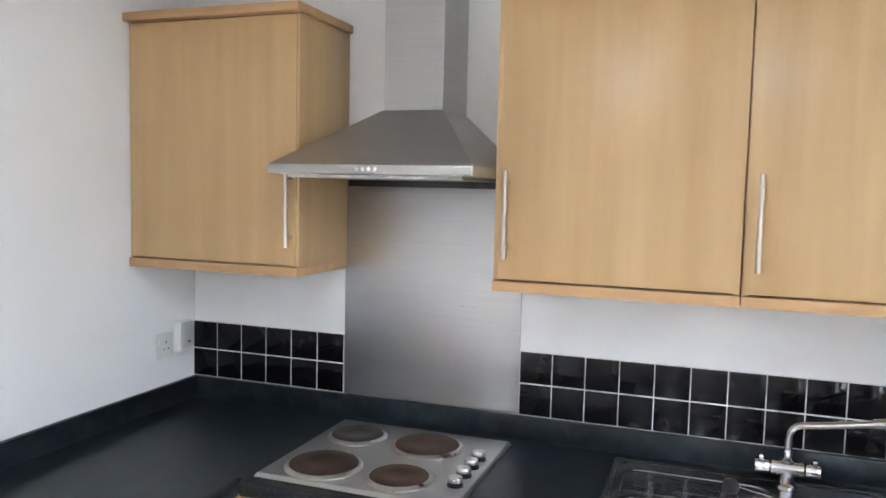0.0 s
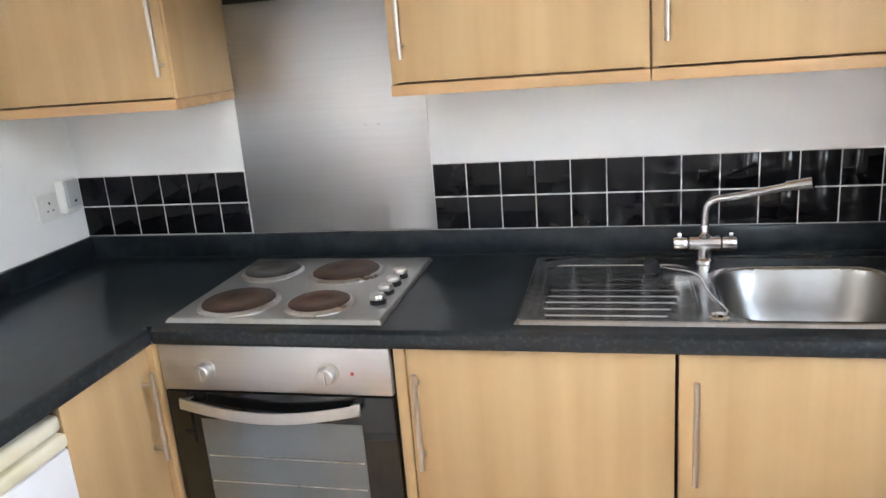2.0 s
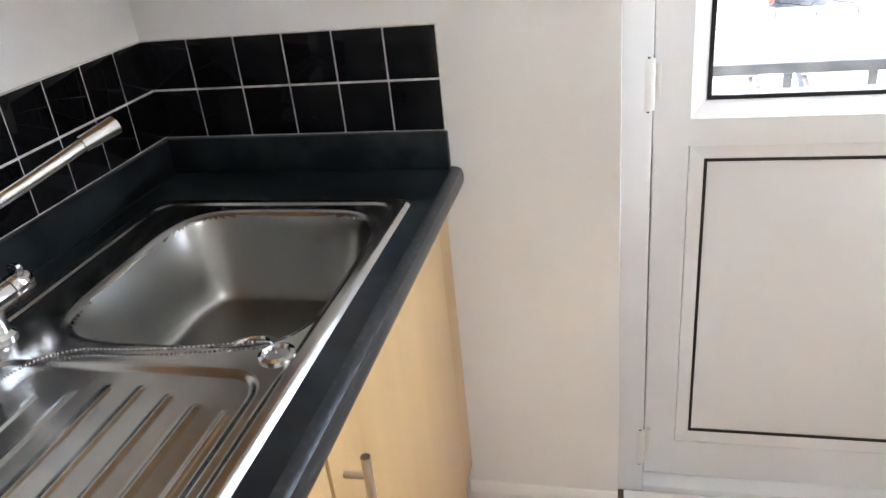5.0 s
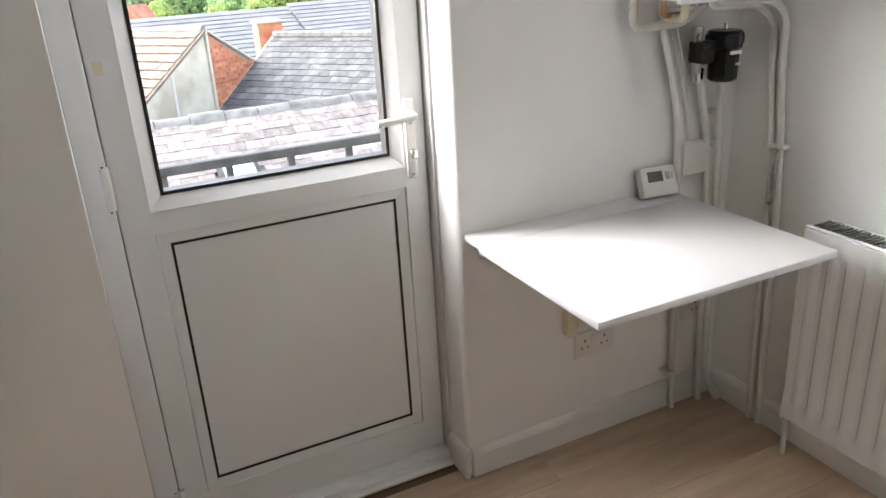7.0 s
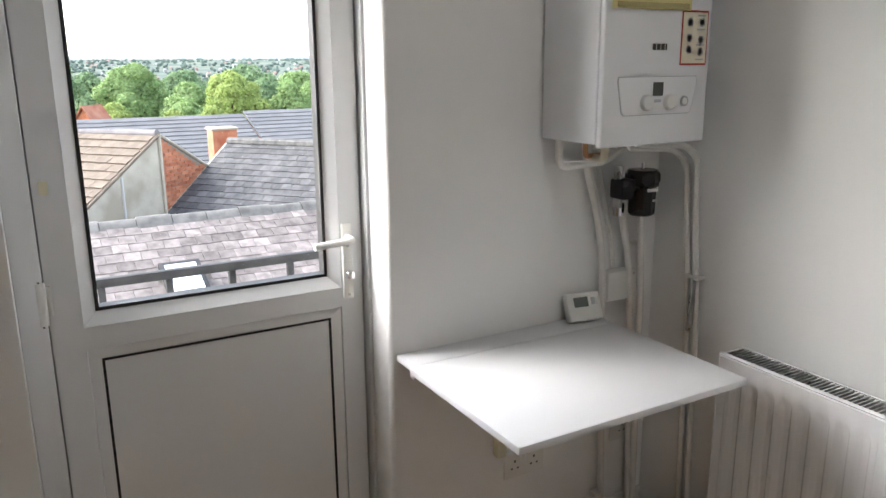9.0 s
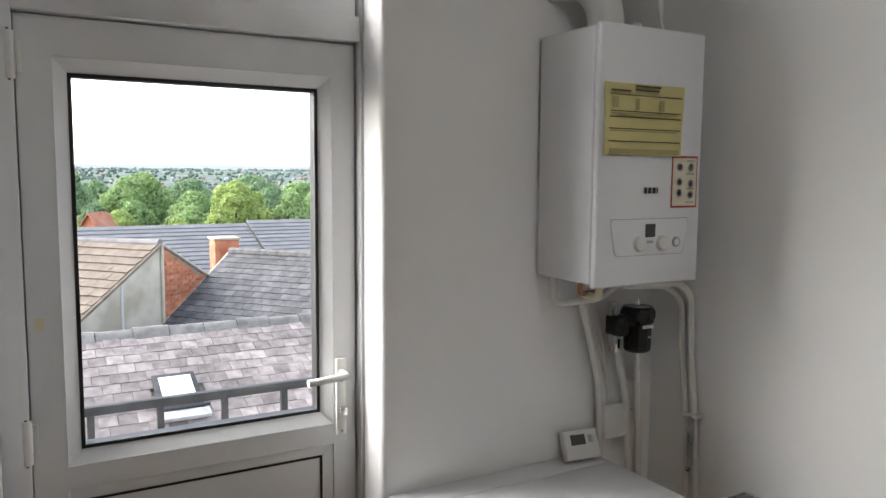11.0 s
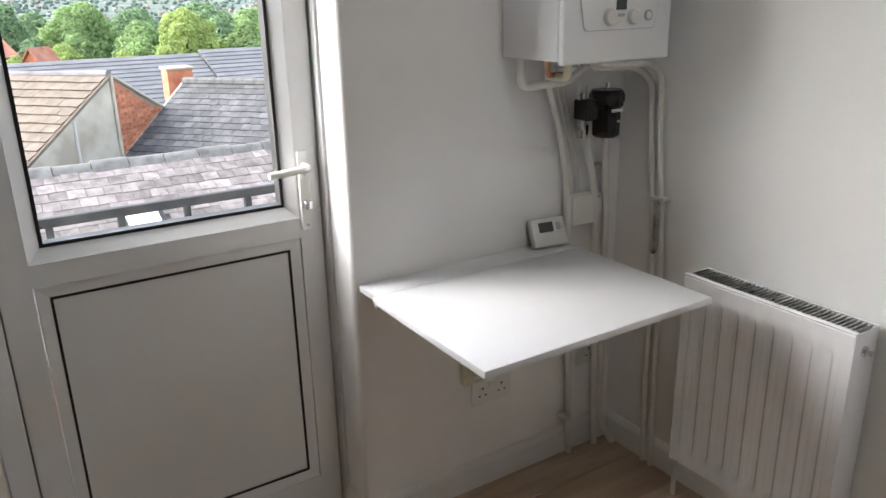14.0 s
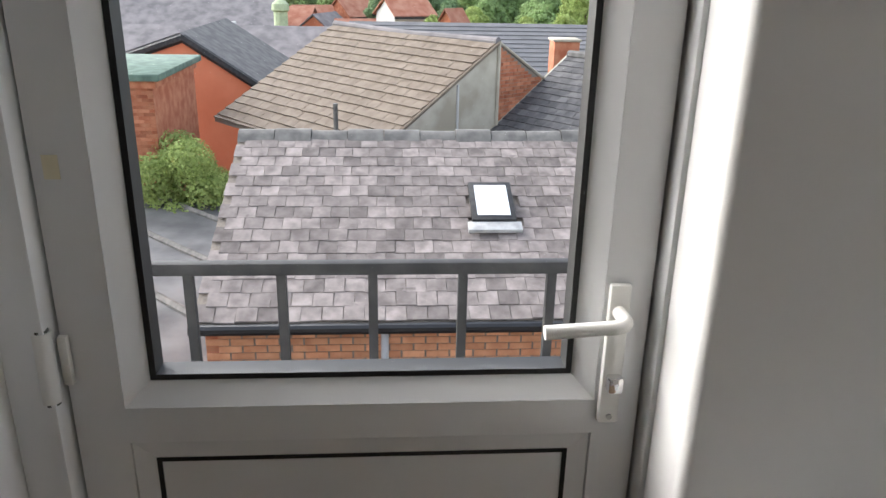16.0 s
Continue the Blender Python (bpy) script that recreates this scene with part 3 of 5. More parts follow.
tp = thing("mixer_tap", (1.948, -0.105, WT), "chrome monobloc mixer tap with a swan-neck spout", "tap")
tx, ty = 1.948, -0.108
part("base", lathe(bmesh.new(), (tx, ty, WT + 0.003), (0, 0, 1), [(0.026, 0), (0.026, 0.006), (0.02, 0.012), (0.018, 0.03), (0.02, 0.042)]), CHROME, tp)
part("body", lathe(bmesh.new(), (tx - 0.042, ty, WT + 0.053), (1, 0, 0), [(0.014, 0), (0.0195, 0.004), (0.0195, 0.08), (0.014, 0.084)]), CHROME, tp)
for s in (-1, 1):
    k = part("tap_handle", lathe(bmesh.new(), (tx + s * 0.043, ty, WT + 0.053), (s, 0, 0), [(0.0165, 0), (0.0185, 0.003), (0.019, 0.03), (0.0165, 0.036)], 24), CHROME, tp)
    part("lever", B(tx + s * 0.064 - 0.006, tx + s * 0.064 + 0.006, ty - 0.013, ty + 0.006, WT + 0.068, WT + 0.084, bevel=0.003), CHROME, k)
part("collar", lathe(bmesh.new(), (tx, ty, WT + 0.07), (0, 0, 1), [(0.017, 0), (0.017, 0.006), (0.012, 0.01), (0.012, 0.028), (0.0105, 0.032)]), CHROME, tp)
spout = fillet([(tx, ty, WT + 0.095), (tx + 0.001, ty - 0.001, WT + 0.168), (tx + 0.07, ty - 0.028, WT + 0.182), (2.14, -0.188, WT + 0.217)], 0.07, 10)
part("spout", T(spout, 0.0098, seg=16), CHROME, tp)
part("nozzle", R((2.128, -0.183, WT + 0.2145), (2.182, -0.205, WT + 0.226), 0.0125, 0.0142, 20), CHROME, tp)


# ---- wall cabinets ----
def wall_unit(x0, x1, doors, label):
    c = thing("wall_cabinet", ((x0 + x1) / 2, -0.15, 1.4), label, "cabinet", "wall cabinets")
    part("body", B(x0 + 0.016, x1 - 0.016, -0.298, -0.001, 1.43, 2.155), CARCASS, c, "cabinet carcass coloured dark as shade")
    for s in (x0, x1 - 0.016):
        part("side_panel", B(s, s + 0.016, -0.312, -0.001, 1.428, 2.155, bevel=0.001), WOOD, c)
    for a, b, hx in doors:
        d = part("door", B(a, b, -0.3175, -0.2995, 1.432, 2.152, bevel=0.0015), WOOD, c)
        bar_handle(d, (hx, -0.349, 1.716), (hx, -0.349, 1.487), (0, -0.0315, 0))
    part("light_rail", B(x0, x1, -0.325, -0.001, 1.4, 1.427, bevel=0.002), WOOD_EDGE, c, "beech light rail under the cabinet")
    part("cornice", B(x0, x1 + 0.012 if x1 < 1 else x1, -0.345, -0.001, 2.156, 2.182, bevel=0.003), WOOD_EDGE, c, "beech cornice along the cabinet top")


wall_unit(0.002, 0.606, [(0.004, 0.598, 0.583)], "beech-effect wall cabinet with a cornice in the corner")
wall_unit(1.194, 1.804, [(1.208, 1.802, 1.229)], "beech-effect wall cabinet beside the cooker hood")
wall_unit(1.806, 2.416, [(1.808, 2.402, 1.838)], "beech-effect wall cabinet above the sink")
fp = thing("wall_filler_panel", (2.5, -0.15, 1.4), "beech-effect filler panel beside the wall cabinet", "panel")
part("board", B(2.418, W - 0.002, -0.3, -0.28, 1.4, 2.18, bevel=0.001), WOOD, fp)

# cooker hood
hd = thing("cooker_hood", (0.91, -0.25, 1.68), "brushed stainless steel chimney cooker hood", "cooker hood")
HX0, HX1 = 0.622, 1.19
part("front_band", B(HX0, HX1, -0.5, -0.008, 1.697, 1.722, bevel=0.002), STEEL_V, hd)
bm = bmesh.new()
hull(bm, [(HX0, -0.5, 1.7215), (HX1, -0.5, 1.7215), (HX1, -0.008, 1.7215), (HX0, -0.008, 1.7215)],
     [(0.826, -0.225, 1.886), (1.012, -0.225, 1.886), (1.012, -0.008, 1.886), (0.826, -0.008, 1.886)])
part("canopy", bm, STEEL_V, hd, smooth=False)
part("chimney", B(0.83, 1.009, -0.221, -0.008, 1.886, H - 0.001, bevel=0.002), STEEL_V, hd, "tall steel chimney duct", smooth=False)
part("grease_filter", B(HX0 + 0.04, HX1 - 0.04, -0.46, -0.05, 1.688, 1.6965), GALV, hd, "steel mesh grease filter")
part("rear_lip", B(HX0, HX1, -0.03, -0.0075, 1.668, 1.6965), BLACK, hd, "dark rear lip")
for i in range(5):
    part("push_button", R((0.868 + 0.0165 * i, -0.5, 1.7105), (0.868 + 0.0165 * i, -0.5045, 1.7105), 0.0055), CHROME, hd, "small round push button")
part("name_plate", B(1.142, 1.184, -0.5012, -0.5, 1.702, 1.718), CHROME, hd)

# fridge under the west worktop
fr = thing("undercounter_fridge", (0.3, -1.22, 0), "white undercounter fridge with a yellowed top edge", "fridge")
part("cabinet", B(0.03, 0.56, -1.5, -0.945, 0.02, 0.845, bevel=0.004), ENAMEL, fr)
dr = part("door", B(0.563, 0.618, -1.498, -0.947, 0.05, 0.775, bevel=0.008), ENAMEL, fr)
part("top_trim", B(0.03, 0.612, -1.5, -0.945, 0.812, 0.85, bevel=0.012, seg=3), CREAM, fr, "yellowed plastic top trim")
part("grip", B(0.563, 0.622, -1.498, -0.947, 0.777, 0.81, bevel=0.01, seg=3), CREAM, dr, "yellowed plastic door grip")


# ---- sockets ----
def socket(at, n, along, gang, label):
    """A switched socket plate at the wall; n points into the room, along runs across the plate."""
    s = thing("wall_socket", at, label, "socket")
    at, n, a, up = Vector(at), Vector(n), Vector(along), Vector((0, 0, 1))
    w = 0.0735 if gang == 2 else 0.043

    def plate(u0, u1, v0, v1, d0, d1):
        p = [at + a * u + up * v + n * d0 for u, v in ((u0, v0), (u1, v0), (u1, v1), (u0, v1))]
        return quad_slab(bmesh.new(), p, n * (d1 - d0))
    b = plate(-w, w, -0.043, 0.043, 0, 0.009)
    bmesh.ops.bevel(b, geom=b.edges[:], offset=0.002, segments=2, affect="EDGES")
    pb = part("plate", b, PLASTIC, s)
    for c in ((-0.036, 0.036) if gang == 2 else (0.008,)):
        part("slot", plate(c - 0.003, c + 0.003, 0.008, 0.016, 0.008, 0.0095), BLACK, pb)
        part("slot", plate(c - 0.0145, c - 0.008, -0.014, -0.009, 0.008, 0.0095), BLACK, pb)
        part("slot", plate(c + 0.008, c + 0.0145, -0.014, -0.009, 0.008, 0.0095), BLACK, pb)
    for c in ((-0.009, 0.009) if gang == 2 else (-0.022,)):
        part("switch", plate(c - 0.0055, c + 0.0055, 0.008, 0.028, 0.008, 0.0125), PLASTIC, pb)
    return s


socket((0.0, -0.172, 1.115), (1, 0, 0), (0, 1, 0), 1, "white single wall socket above the worktop")
socket((W, -2.228, 0.333), (-1, 0, 0), (0, -1, 0), 2, "white double wall socket under the folding table")
socket((W, -2.62, 0.35), (-1, 0, 0), (0, -1, 0), 1, "white fused spur plate behind the pipes")
af = thing("plug_in_device", (0.03, -0.07, 1.07), "white and grey plug-in unit in the wall socket", "plug-in device")
part("body", B(0.0, 0.032, -0.122, -0.05, 1.078, 1.192, bevel=0.01, seg=4), PLASTIC, af)
part("front_cover", B(0.03, 0.042, -0.116, -0.056, 1.098, 1.186, bevel=0.005, seg=3), GREYP, af, "pale grey curved cover")
part("indicator", B(0.041, 0.0435, -0.09, -0.08, 1.115, 1.122), BLACK, af)


# ---- door ----
XI = 2.735          # room face of the leaf
XG = 2.764
LY0, LY1 = -0.988, -1.768
GY0, GY1, GZ0, GZ1 = -1.089, -1.672, 0.973, 1.834
PZ0, PZ1 = 0.168, 0.856
dr1 = thing("door_1", (XI, -1.36, 0), "white PVC back door with a glazed upper half and closed", "door", kind="structure")


def ring_frame(bm, y0, y1, z0, z1, w0, w1, x0, x1):
    """Four mitred bars round an opening (y0 > y1); w0 outer, w1 inner inset; x0 front, x1 back."""
    o = [(y0, z0), (y1, z0), (y1, z1), (y0, z1)]

    def inset(w):
        return [(y0 - w, z0 + w), (y1 + w, z0 + w), (y1 + w, z1 - w), (y0 - w, z1 - w)]
    a, b = inset(w0), inset(w1)
    for i in range(4):
        j = (i + 1) % 4
        hull(bm, [(x0, *a[i]), (x0, *a[j]), (x0, *b[j]), (x0, *b[i])], [(x1, *a[i]), (x1, *a[j]), (x1, *b[j]), (x1, *b[i])])
    return bm


bm = bmesh.new()
box(bm, 2.7, 2.772, OY0 - 0.0004, -0.984, 0.0, OZ - 0.001, bevel=0.003)
box(bm, 2.7, 2.772, -1.772, OY1 + 0.0004, 0.0, OZ - 0.001, bevel=0.003)
box(bm, 2.702, 2.77, -0.984, -1.772, 1.956, 2.02, bevel=0.003)
box(bm, 2.702, 2.77, -0.984, -1.772, 2.385, OZ - 0.001, bevel=0.003)
box(bm, 2.69, 2.79, -0.984, -1.772, 0.0, 0.03, bevel=0.003)
part("door_frame", bm, PVC, dr1, "white PVC outer frame")
bm = bmesh.new()
xb = 2.79


def stile(p):
    q = [(XI, *a) for a in p]
    hull(bm, q, [(xb, *a) for a in p])


I0, I1 = GY0 + 0.032, GY1 - 0.032
zb0, zb1, zm0, zm1 = 0.032, 1.952, PZ1 + 0.03, GZ0 - 0.032
ZP = PZ0 - 0.03
stile([(LY0, zb0), (LY0, zb1), (I0, GZ1 + 0.032), (I0, zm1), (I0 + 0.0, zm0), (I0, ZP)])
stile([(LY1, zb0), (LY1, zb1), (I1, GZ1 + 0.032), (I1, zm1), (I1, zm0), (I1, ZP)])
stile([(LY0, zb1), (LY1, zb1), (I1, GZ1 + 0.032), (I0, GZ1 + 0.032)])
stile([(LY0, zb0), (LY1, zb0), (I1, ZP), (I0, ZP)])
stile([(I0, zm0), (I1, zm0), (I1, zm1), (I0, zm1)])
leaf = part("leaf", bm, PVC, dr1, "white PVC door leaf with mitred corners", smooth=False)


def bead(y0, y1, z0, z1, w, xa, xc):
    """Sloping glazing bead: from the leaf's face at xa to the pane at xc."""
    bm = bmesh.new()
    a = [(y0 + w, z0 - w), (y1 - w, z0 - w), (y1 - w, z1 + w), (y0 + w, z1 + w)]
    b = [(y0, z0), (y1, z0), (y1, z1), (y0, z1)]
    for i in range(4):
        j = (i + 1) % 4
        hull(bm, [(xa, *a[i]), (xa, *a[j]), (xc, *b[j]), (xc, *b[i])], [(xb - 0.002, *a[i]), (xb - 0.002, *a[j]), (xb - 0.002, *b[j]), (xb - 0.002, *b[i])])
    return bm


part("glazing_bead", bead(GY0, GY1, GZ0, GZ1, 0.0315, XI + 0.001, XG - 0.006), PVC, leaf, "sloping white glazing bead", smooth=False)
part("panel_bead", bead(GY0, GY1, PZ0, PZ1, 0.0295, XI + 0.001, XI + 0.006), PVC, leaf, "white panel bead", smooth=False)
part("glass_seal", ring_frame(bmesh.new(), GY0 + 0.001, GY1 - 0.001, GZ0 - 0.001, GZ1 + 0.001, 0, 0.0085, XG - 0.008, XG + 0.028), RUBBER, leaf, "black rubber seal")
part("panel_seal", ring_frame(bmesh.new(), GY0 + 0.001, GY1 - 0.001, PZ0 - 0.001, PZ1 + 0.001, 0, 0.0065, XI + 0.005, XI + 0.02), RUBBER, leaf, "black rubber seal")
part("lower_panel", B(XI + 0.008, XI + 0.03, GY1 + 0.0055, GY0 - 0.0055, PZ0 + 0.0055, PZ1 - 0.0055), PVC, leaf, "flat white infill panel")
pane = part("glass_pane", B(XG + 0.002, XG + 0.008, GY1 + 0.005, GY0 - 0.005, GZ0 + 0.005, GZ1 - 0.005), GLASS, leaf, "clear glass pane", smooth=False)
pane.visible_shadow = False
# strips added to block daylight leaking between leaf and frame
bm = bmesh.new()
box(bm, 2.758, 2.768, -0.9882, -0.9838, 0.03, 1.956), box(bm, 2.758, 2.768, -1.7722, -1.7678, 0.03, 1.956)
box(bm, 2.758, 2.768, -1.768, -0.988, 1.9518, 1.9562), box(bm, 2.758, 2.768, -1.768, -0.988, 0.0298, 0.0324)
part("weather_seal", bm, GREYP, dr1, "grey strip added to close the gap round the leaf")
# fanlight over the door
fl = part("fanlight_sash", ring_frame(bmesh.new(), -0.986, -1.766, 2.022, 2.383, 0, 0.055, 2.722, 2.785), PVC, dr1, "white PVC fanlight sash", smooth=False)
part("glass_seal", ring_frame(bmesh.new(), -1.041, -1.711, 2.077, 2.328, 0, 0.007, 2.745, 2.78), RUBBER, fl, "black rubber seal")
pane = part("glass_pane", B(2.755, 2.761, -1.705, -1.047, 2.083, 2.322), GLASS, fl, "clear glass pane", smooth=False)
pane.visible_shadow = False
fh = part("fanlight_handle", B(2.70, 2.722, -1.402, -1.362, 2.03, 2.047, bevel=0.003), PVC, fl, "white fanlight catch")
part("lever", T([(2.702, -1.38, 2.04), (2.684, -1.39, 2.035), (2.678, -1.45, 2.03)], 0.007, rad=0.01), PVC, fh)
# handle and hinges
hpz = part("handle_plate", B(2.722, 2.7345, -1.737, -1.708, 0.91, 1.122, bevel=0.004), PLASTIC, dr1, "white handle plate")
lv = fillet([(2.722, -1.722, 1.083), (2.676, -1.722, 1.084), (2.674, -1.612, 1.078)], 0.02, 8)
part("lever", T(lv, 0.0095, seg=12), PLASTIC, hpz, "white lever handle")
part("key_turn", B(2.702, 2.722, -1.734, -1.712, 0.968, 0.992, bevel=0.005), CHROME, hpz, "chrome thumb turn")
part("screw", R((2.7225, -1.723, 0.922), (2.719, -1.723, 0.922), 0.004), GALV, hpz)
part("screw", R((2.7225, -1.723, 1.06), (2.719, -1.723, 1.06), 0.004), GALV, hpz)
for z in (1.02, 1.86, 0.14):
    hg = part("hinge", R((2.71, -0.976, z - 0.05), (2.71, -0.976, z + 0.05), 0.0125), PLASTIC, dr1, "white barrel hinge")
    # dark discs added to paint the shaded gaps above and below the barrel
    for s in (-1, 1):
        part("end_cap", R((2.71, -0.976, z + s * 0.0505), (2.71, -0.976, z + s * 0.054), 0.0105), LCD, hg, "dark grey disc standing for the shaded gap at the hinge end")
    part("leaf_plate", B(2.722, 2.734, -1.0, -0.988, z - 0.035, z + 0.035, bevel=0.002), PLASTIC, hg)
part("glue_mark", B(2.7338, 2.7348, -1.021, -1.002, 1.262, 1.292), CREAM, dr1, "small yellowed tape mark")
part("threshold_strip", B(2.66, 2.69, -0.94, -1.78, 0.001, 0.012, bevel=0.003), TRIM, dr1)


# ---- folding table ----
ft = thing("folding_table", (2.3, -2.13, 0.77), "white wall-hung drop-leaf table folded out", "table")
ZT = 0.773
part("fixed_strip", B(2.497, W - 0.001, -2.482, -1.8, ZT - 0.018, ZT, bevel=0.0015), MELAMINE, ft)
part("leaf", B(2.004, 2.4955, -2.482, -1.79, ZT - 0.018, ZT, bevel=0.002), MELAMINE, ft, "white melamine drop leaf")
part("wall_batten", B(2.57, W - 0.001, -2.47, -1.84, ZT - 0.075, ZT - 0.0185, bevel=0.001), MELAMINE, ft)
part("support_bracket", B(2.56, W - 0.001, -2.145, -2.115, 0.385, 0.7, bevel=0.002), CREAM, ft, "cream folding support")
part("support_bracket", B(2.572, W - 0.001, -2.185, -2.158, 0.4, 0.7, bevel=0.002), CREAM, ft, "cream folding support")
part("swing_arm", hull(bmesh.new(), [(2.57, -2.16, 0.69), (2.57, -2.145, 0.69), (2.2, -2.145, 0.735), (2.2, -2.16, 0.735)],
                       [(2.57, -2.16, 0.735), (2.57, -2.145, 0.735), (2.2, -2.145, 0.753), (2.2, -2.16, 0.753)]), MELAMINE, ft)

th = thing("room_thermostat", (2.56, -2.41, ZT), "white programmable thermostat propped on the table", "thermostat")


def lean(bm):
    bmesh.ops.rotate(bm, verts=bm.verts[:], cent=(2.56, -2.41, ZT), matrix=Matrix.Rotation(radians(25), 3, "Y"))
    bmesh.ops.rotate(bm, verts=bm.verts[:], cent=(2.56, -2.41, ZT), matrix=Matrix.Rotation(radians(-9), 3, "Z"))
    bmesh.ops.translate(bm, verts=bm.verts[:], vec=(-0.03, 0, 0.0066))
    return bm


part("case", lean(B(2.545, 2.575, -2.462, -2.348, ZT, ZT + 0.086, bevel=0.006, seg=3)), PLASTIC, th)
part("display", lean(B(2.5438, 2.546, -2.418, -2.37, ZT + 0.042, ZT + 0.072)), LCD, th, "grey liquid crystal display")
part("button", lean(B(2.542, 2.546, -2.442, -2.428, ZT + 0.046, ZT + 0.068, bevel=0.002)), GREYP, th)
part("button", lean(B(2.542, 2.546, -2.455, -2.446, ZT + 0.046, ZT + 0.065, bevel=0.002)), PLASTIC, th)


# ---- boiler ----
bo = thing("gas_boiler", (2.46, -2.448, 1.325), "white wall-hung gas boiler with a yellow service form stuck on", "boiler")
BY0, BY1, BZ0, BZ1, BX = -2.26, -2.636, 1.325, 2.0, 2.335
part("casing", B(BX + 0.02, W - 0.012, BY1, BY0, BZ0 + 0.008, BZ1 - 0.006, bevel=0.006, seg=3), ENAMEL, bo)
fc = part("front_cover", B(BX, BX + 0.0195, BY1 + 0.001, BY0 - 0.001, BZ0, BZ1, bevel=0.006, seg=3), ENAMEL, bo)


def facebox(y0, y1, z0, z1, d, mm, name, parent, label="", bev=0.0):
    return part(name, B(BX - d, BX, y1, y0, z0, z1, bevel=bev), mm, parent, label)


bm = bmesh.new()
o = [(-2.312, 1.503), (-2.588, 1.503), (-2.592, 1.49), (-2.574, 1.412), (-2.566, 1.404), (-2.334, 1.404), (-2.325, 1.412), (-2.31, 1.49)]
part("fascia_outline", quad_slab(bm, [(BX, y, z) for y, z in o], (-0.0008, 0, 0)), GREYP, fc, "thin grey outline of the control panel", smooth=False)
bm = bmesh.new()
cy, cz = sum(p[0] for p in o) / 8, sum(p[1] for p in o) / 8
part("control_panel", quad_slab(bm, [(BX - 0.0006, cy + (y - cy) * 0.983, cz + (z - cz) * 0.962) for y, z in o], (-0.0016, 0, 0)), ENAMEL, fc, smooth=False)
part("display", B(BX - 0.0036, BX - 0.002, -2.467, -2.432, 1.453, 1.488), LCD, fc, "dark square display")
for y in (-2.41, -2.492):
    part("control_knob", lathe(bmesh.new(), (BX - 0.002, y, 1.436), (-1, 0, 0), [(0.021, 0), (0.02, 0.009), (0.017, 0.012), (0.003, 0.012)]), PLASTIC, fc, "white rotary knob")
part("gauge", lathe(bmesh.new(), (BX - 0.002, -2.546, 1.437), (-1, 0, 0), [(0.014, 0), (0.014, 0.003), (0.0115, 0.003), (0.002, 0.003)]), GREYP, fc, "small round pressure gauge")
part("gauge_face", R((BX - 0.0055, -2.546, 1.437), (BX - 0.0065, -2.546, 1.437), 0.009), PLASTIC, fc)
part("label_mark", B(BX - 0.003, BX - 0.0022, -2.462, -2.438, 1.436, 1.444), GREYP, fc)
part("label_mark", B(BX - 0.003, BX - 0.0022, -2.468, -2.434, 1.418, 1.43), PLASTIC, fc)
# maker's mark as plain bars
for i, (a, w) in enumerate(((0, 0.012), (0.015, 0.012), (0.03, 0.012), (0.045, 0.005))):
    facebox(-2.424 - a, -2.424 - a - w, 1.569, 1.585, 0.0008, INK, "maker_mark", fc, "dark grey maker's mark")
# yellow form
pf = thing("service_form", (BX - 0.004, -2.41, 1.67), "yellow paper service form stuck to the boiler", "paper form")
bm = bmesh.new()
nu, nv = 14, 18
g = [[bm.verts.new((BX - 0.0025 - 0.0035 * (1 + math.sin(4.1 * i / nu + 1.3 * j / nv * 3)) * (0.2 + 0.8 * abs(i / nu - 0.5) * 2), -2.276 - 0.276 * i / nu, 1.668 + 0.184 * j / nv)) for j in range(nv + 1)] for i in range(nu + 1)]
for i in range(nu):
    for j in range(nv):
        bm.faces.new((g[i][j], g[i + 1][j], g[i + 1][j + 1], g[i][j + 1]))
part("sheet", bm, PAPER, pf)


def form_bar(u0, u1, v0, v1, mm):
    part("print_bar", B(BX - 0.0112, BX - 0.0106, -2.276 - 0.276 * u1, -2.276 - 0.276 * u0, 1.668 + 0.184 * v0, 1.668 + 0.184 * v1), mm, pf)


for u0, u1, v0, v1 in ((0.05, 0.96, 0.825, 0.838), (0.06, 0.95, 0.6, 0.614), (0.05, 0.95, 0.52, 0.535), (0.04, 0.95, 0.36, 0.374), (0.04, 0.95, 0.185, 0.2),
                       (0.06, 0.3, 0.875, 0.9), (0.36, 0.68, 0.945, 0.975), (0.36, 0.66, 0.895, 0.915)):
    form_bar(u0, u1, v0, v1, INK)
for u0, u1, v0, v1 in ((0.08, 0.15, 0.65, 0.81), (0.37, 0.41, 0.63, 0.79), (0.67, 0.73, 0.63, 0.78), (0.05, 0.94, 0.02, 0.09), (0.06, 0.9, 0.565, 0.59), (0.06, 0.9, 0.33, 0.35)):
    form_bar(u0, u1, v0, v1, INK_PALE)
st = thing("instruction_sticker", (BX - 0.001, -2.57, 1.53), "cream instruction sticker with a red border", "sticker")
part("border", B(BX - 0.0012, BX - 0.0002, -2.62, -2.523, 1.53, 1.67), REDINK, st)
part("face", B(BX - 0.0018, BX - 0.0011, -2.616, -2.527, 1.535, 1.665), PAPERW, st)
for y, z in ((-2.595, 1.64), (-2.552, 1.64), (-2.595, 1.595), (-2.552, 1.6), (-2.595, 1.565), (-2.552, 1.57)):
    part("pictogram", lathe(bmesh.new(), (BX - 0.0018, y, z), (-1, 0, 0), [(0.011, 0), (0.011, 0.0004), (0.008, 0.0004), (0.008, 0)], 16), GREYP, st)
for z in (1.622, 1.582, 1.545, 1.657):
    part("print_bar", B(BX - 0.0024, BX - 0.0017, -2.608, -2.578, z - 0.002, z + 0.002), GREYP, st)
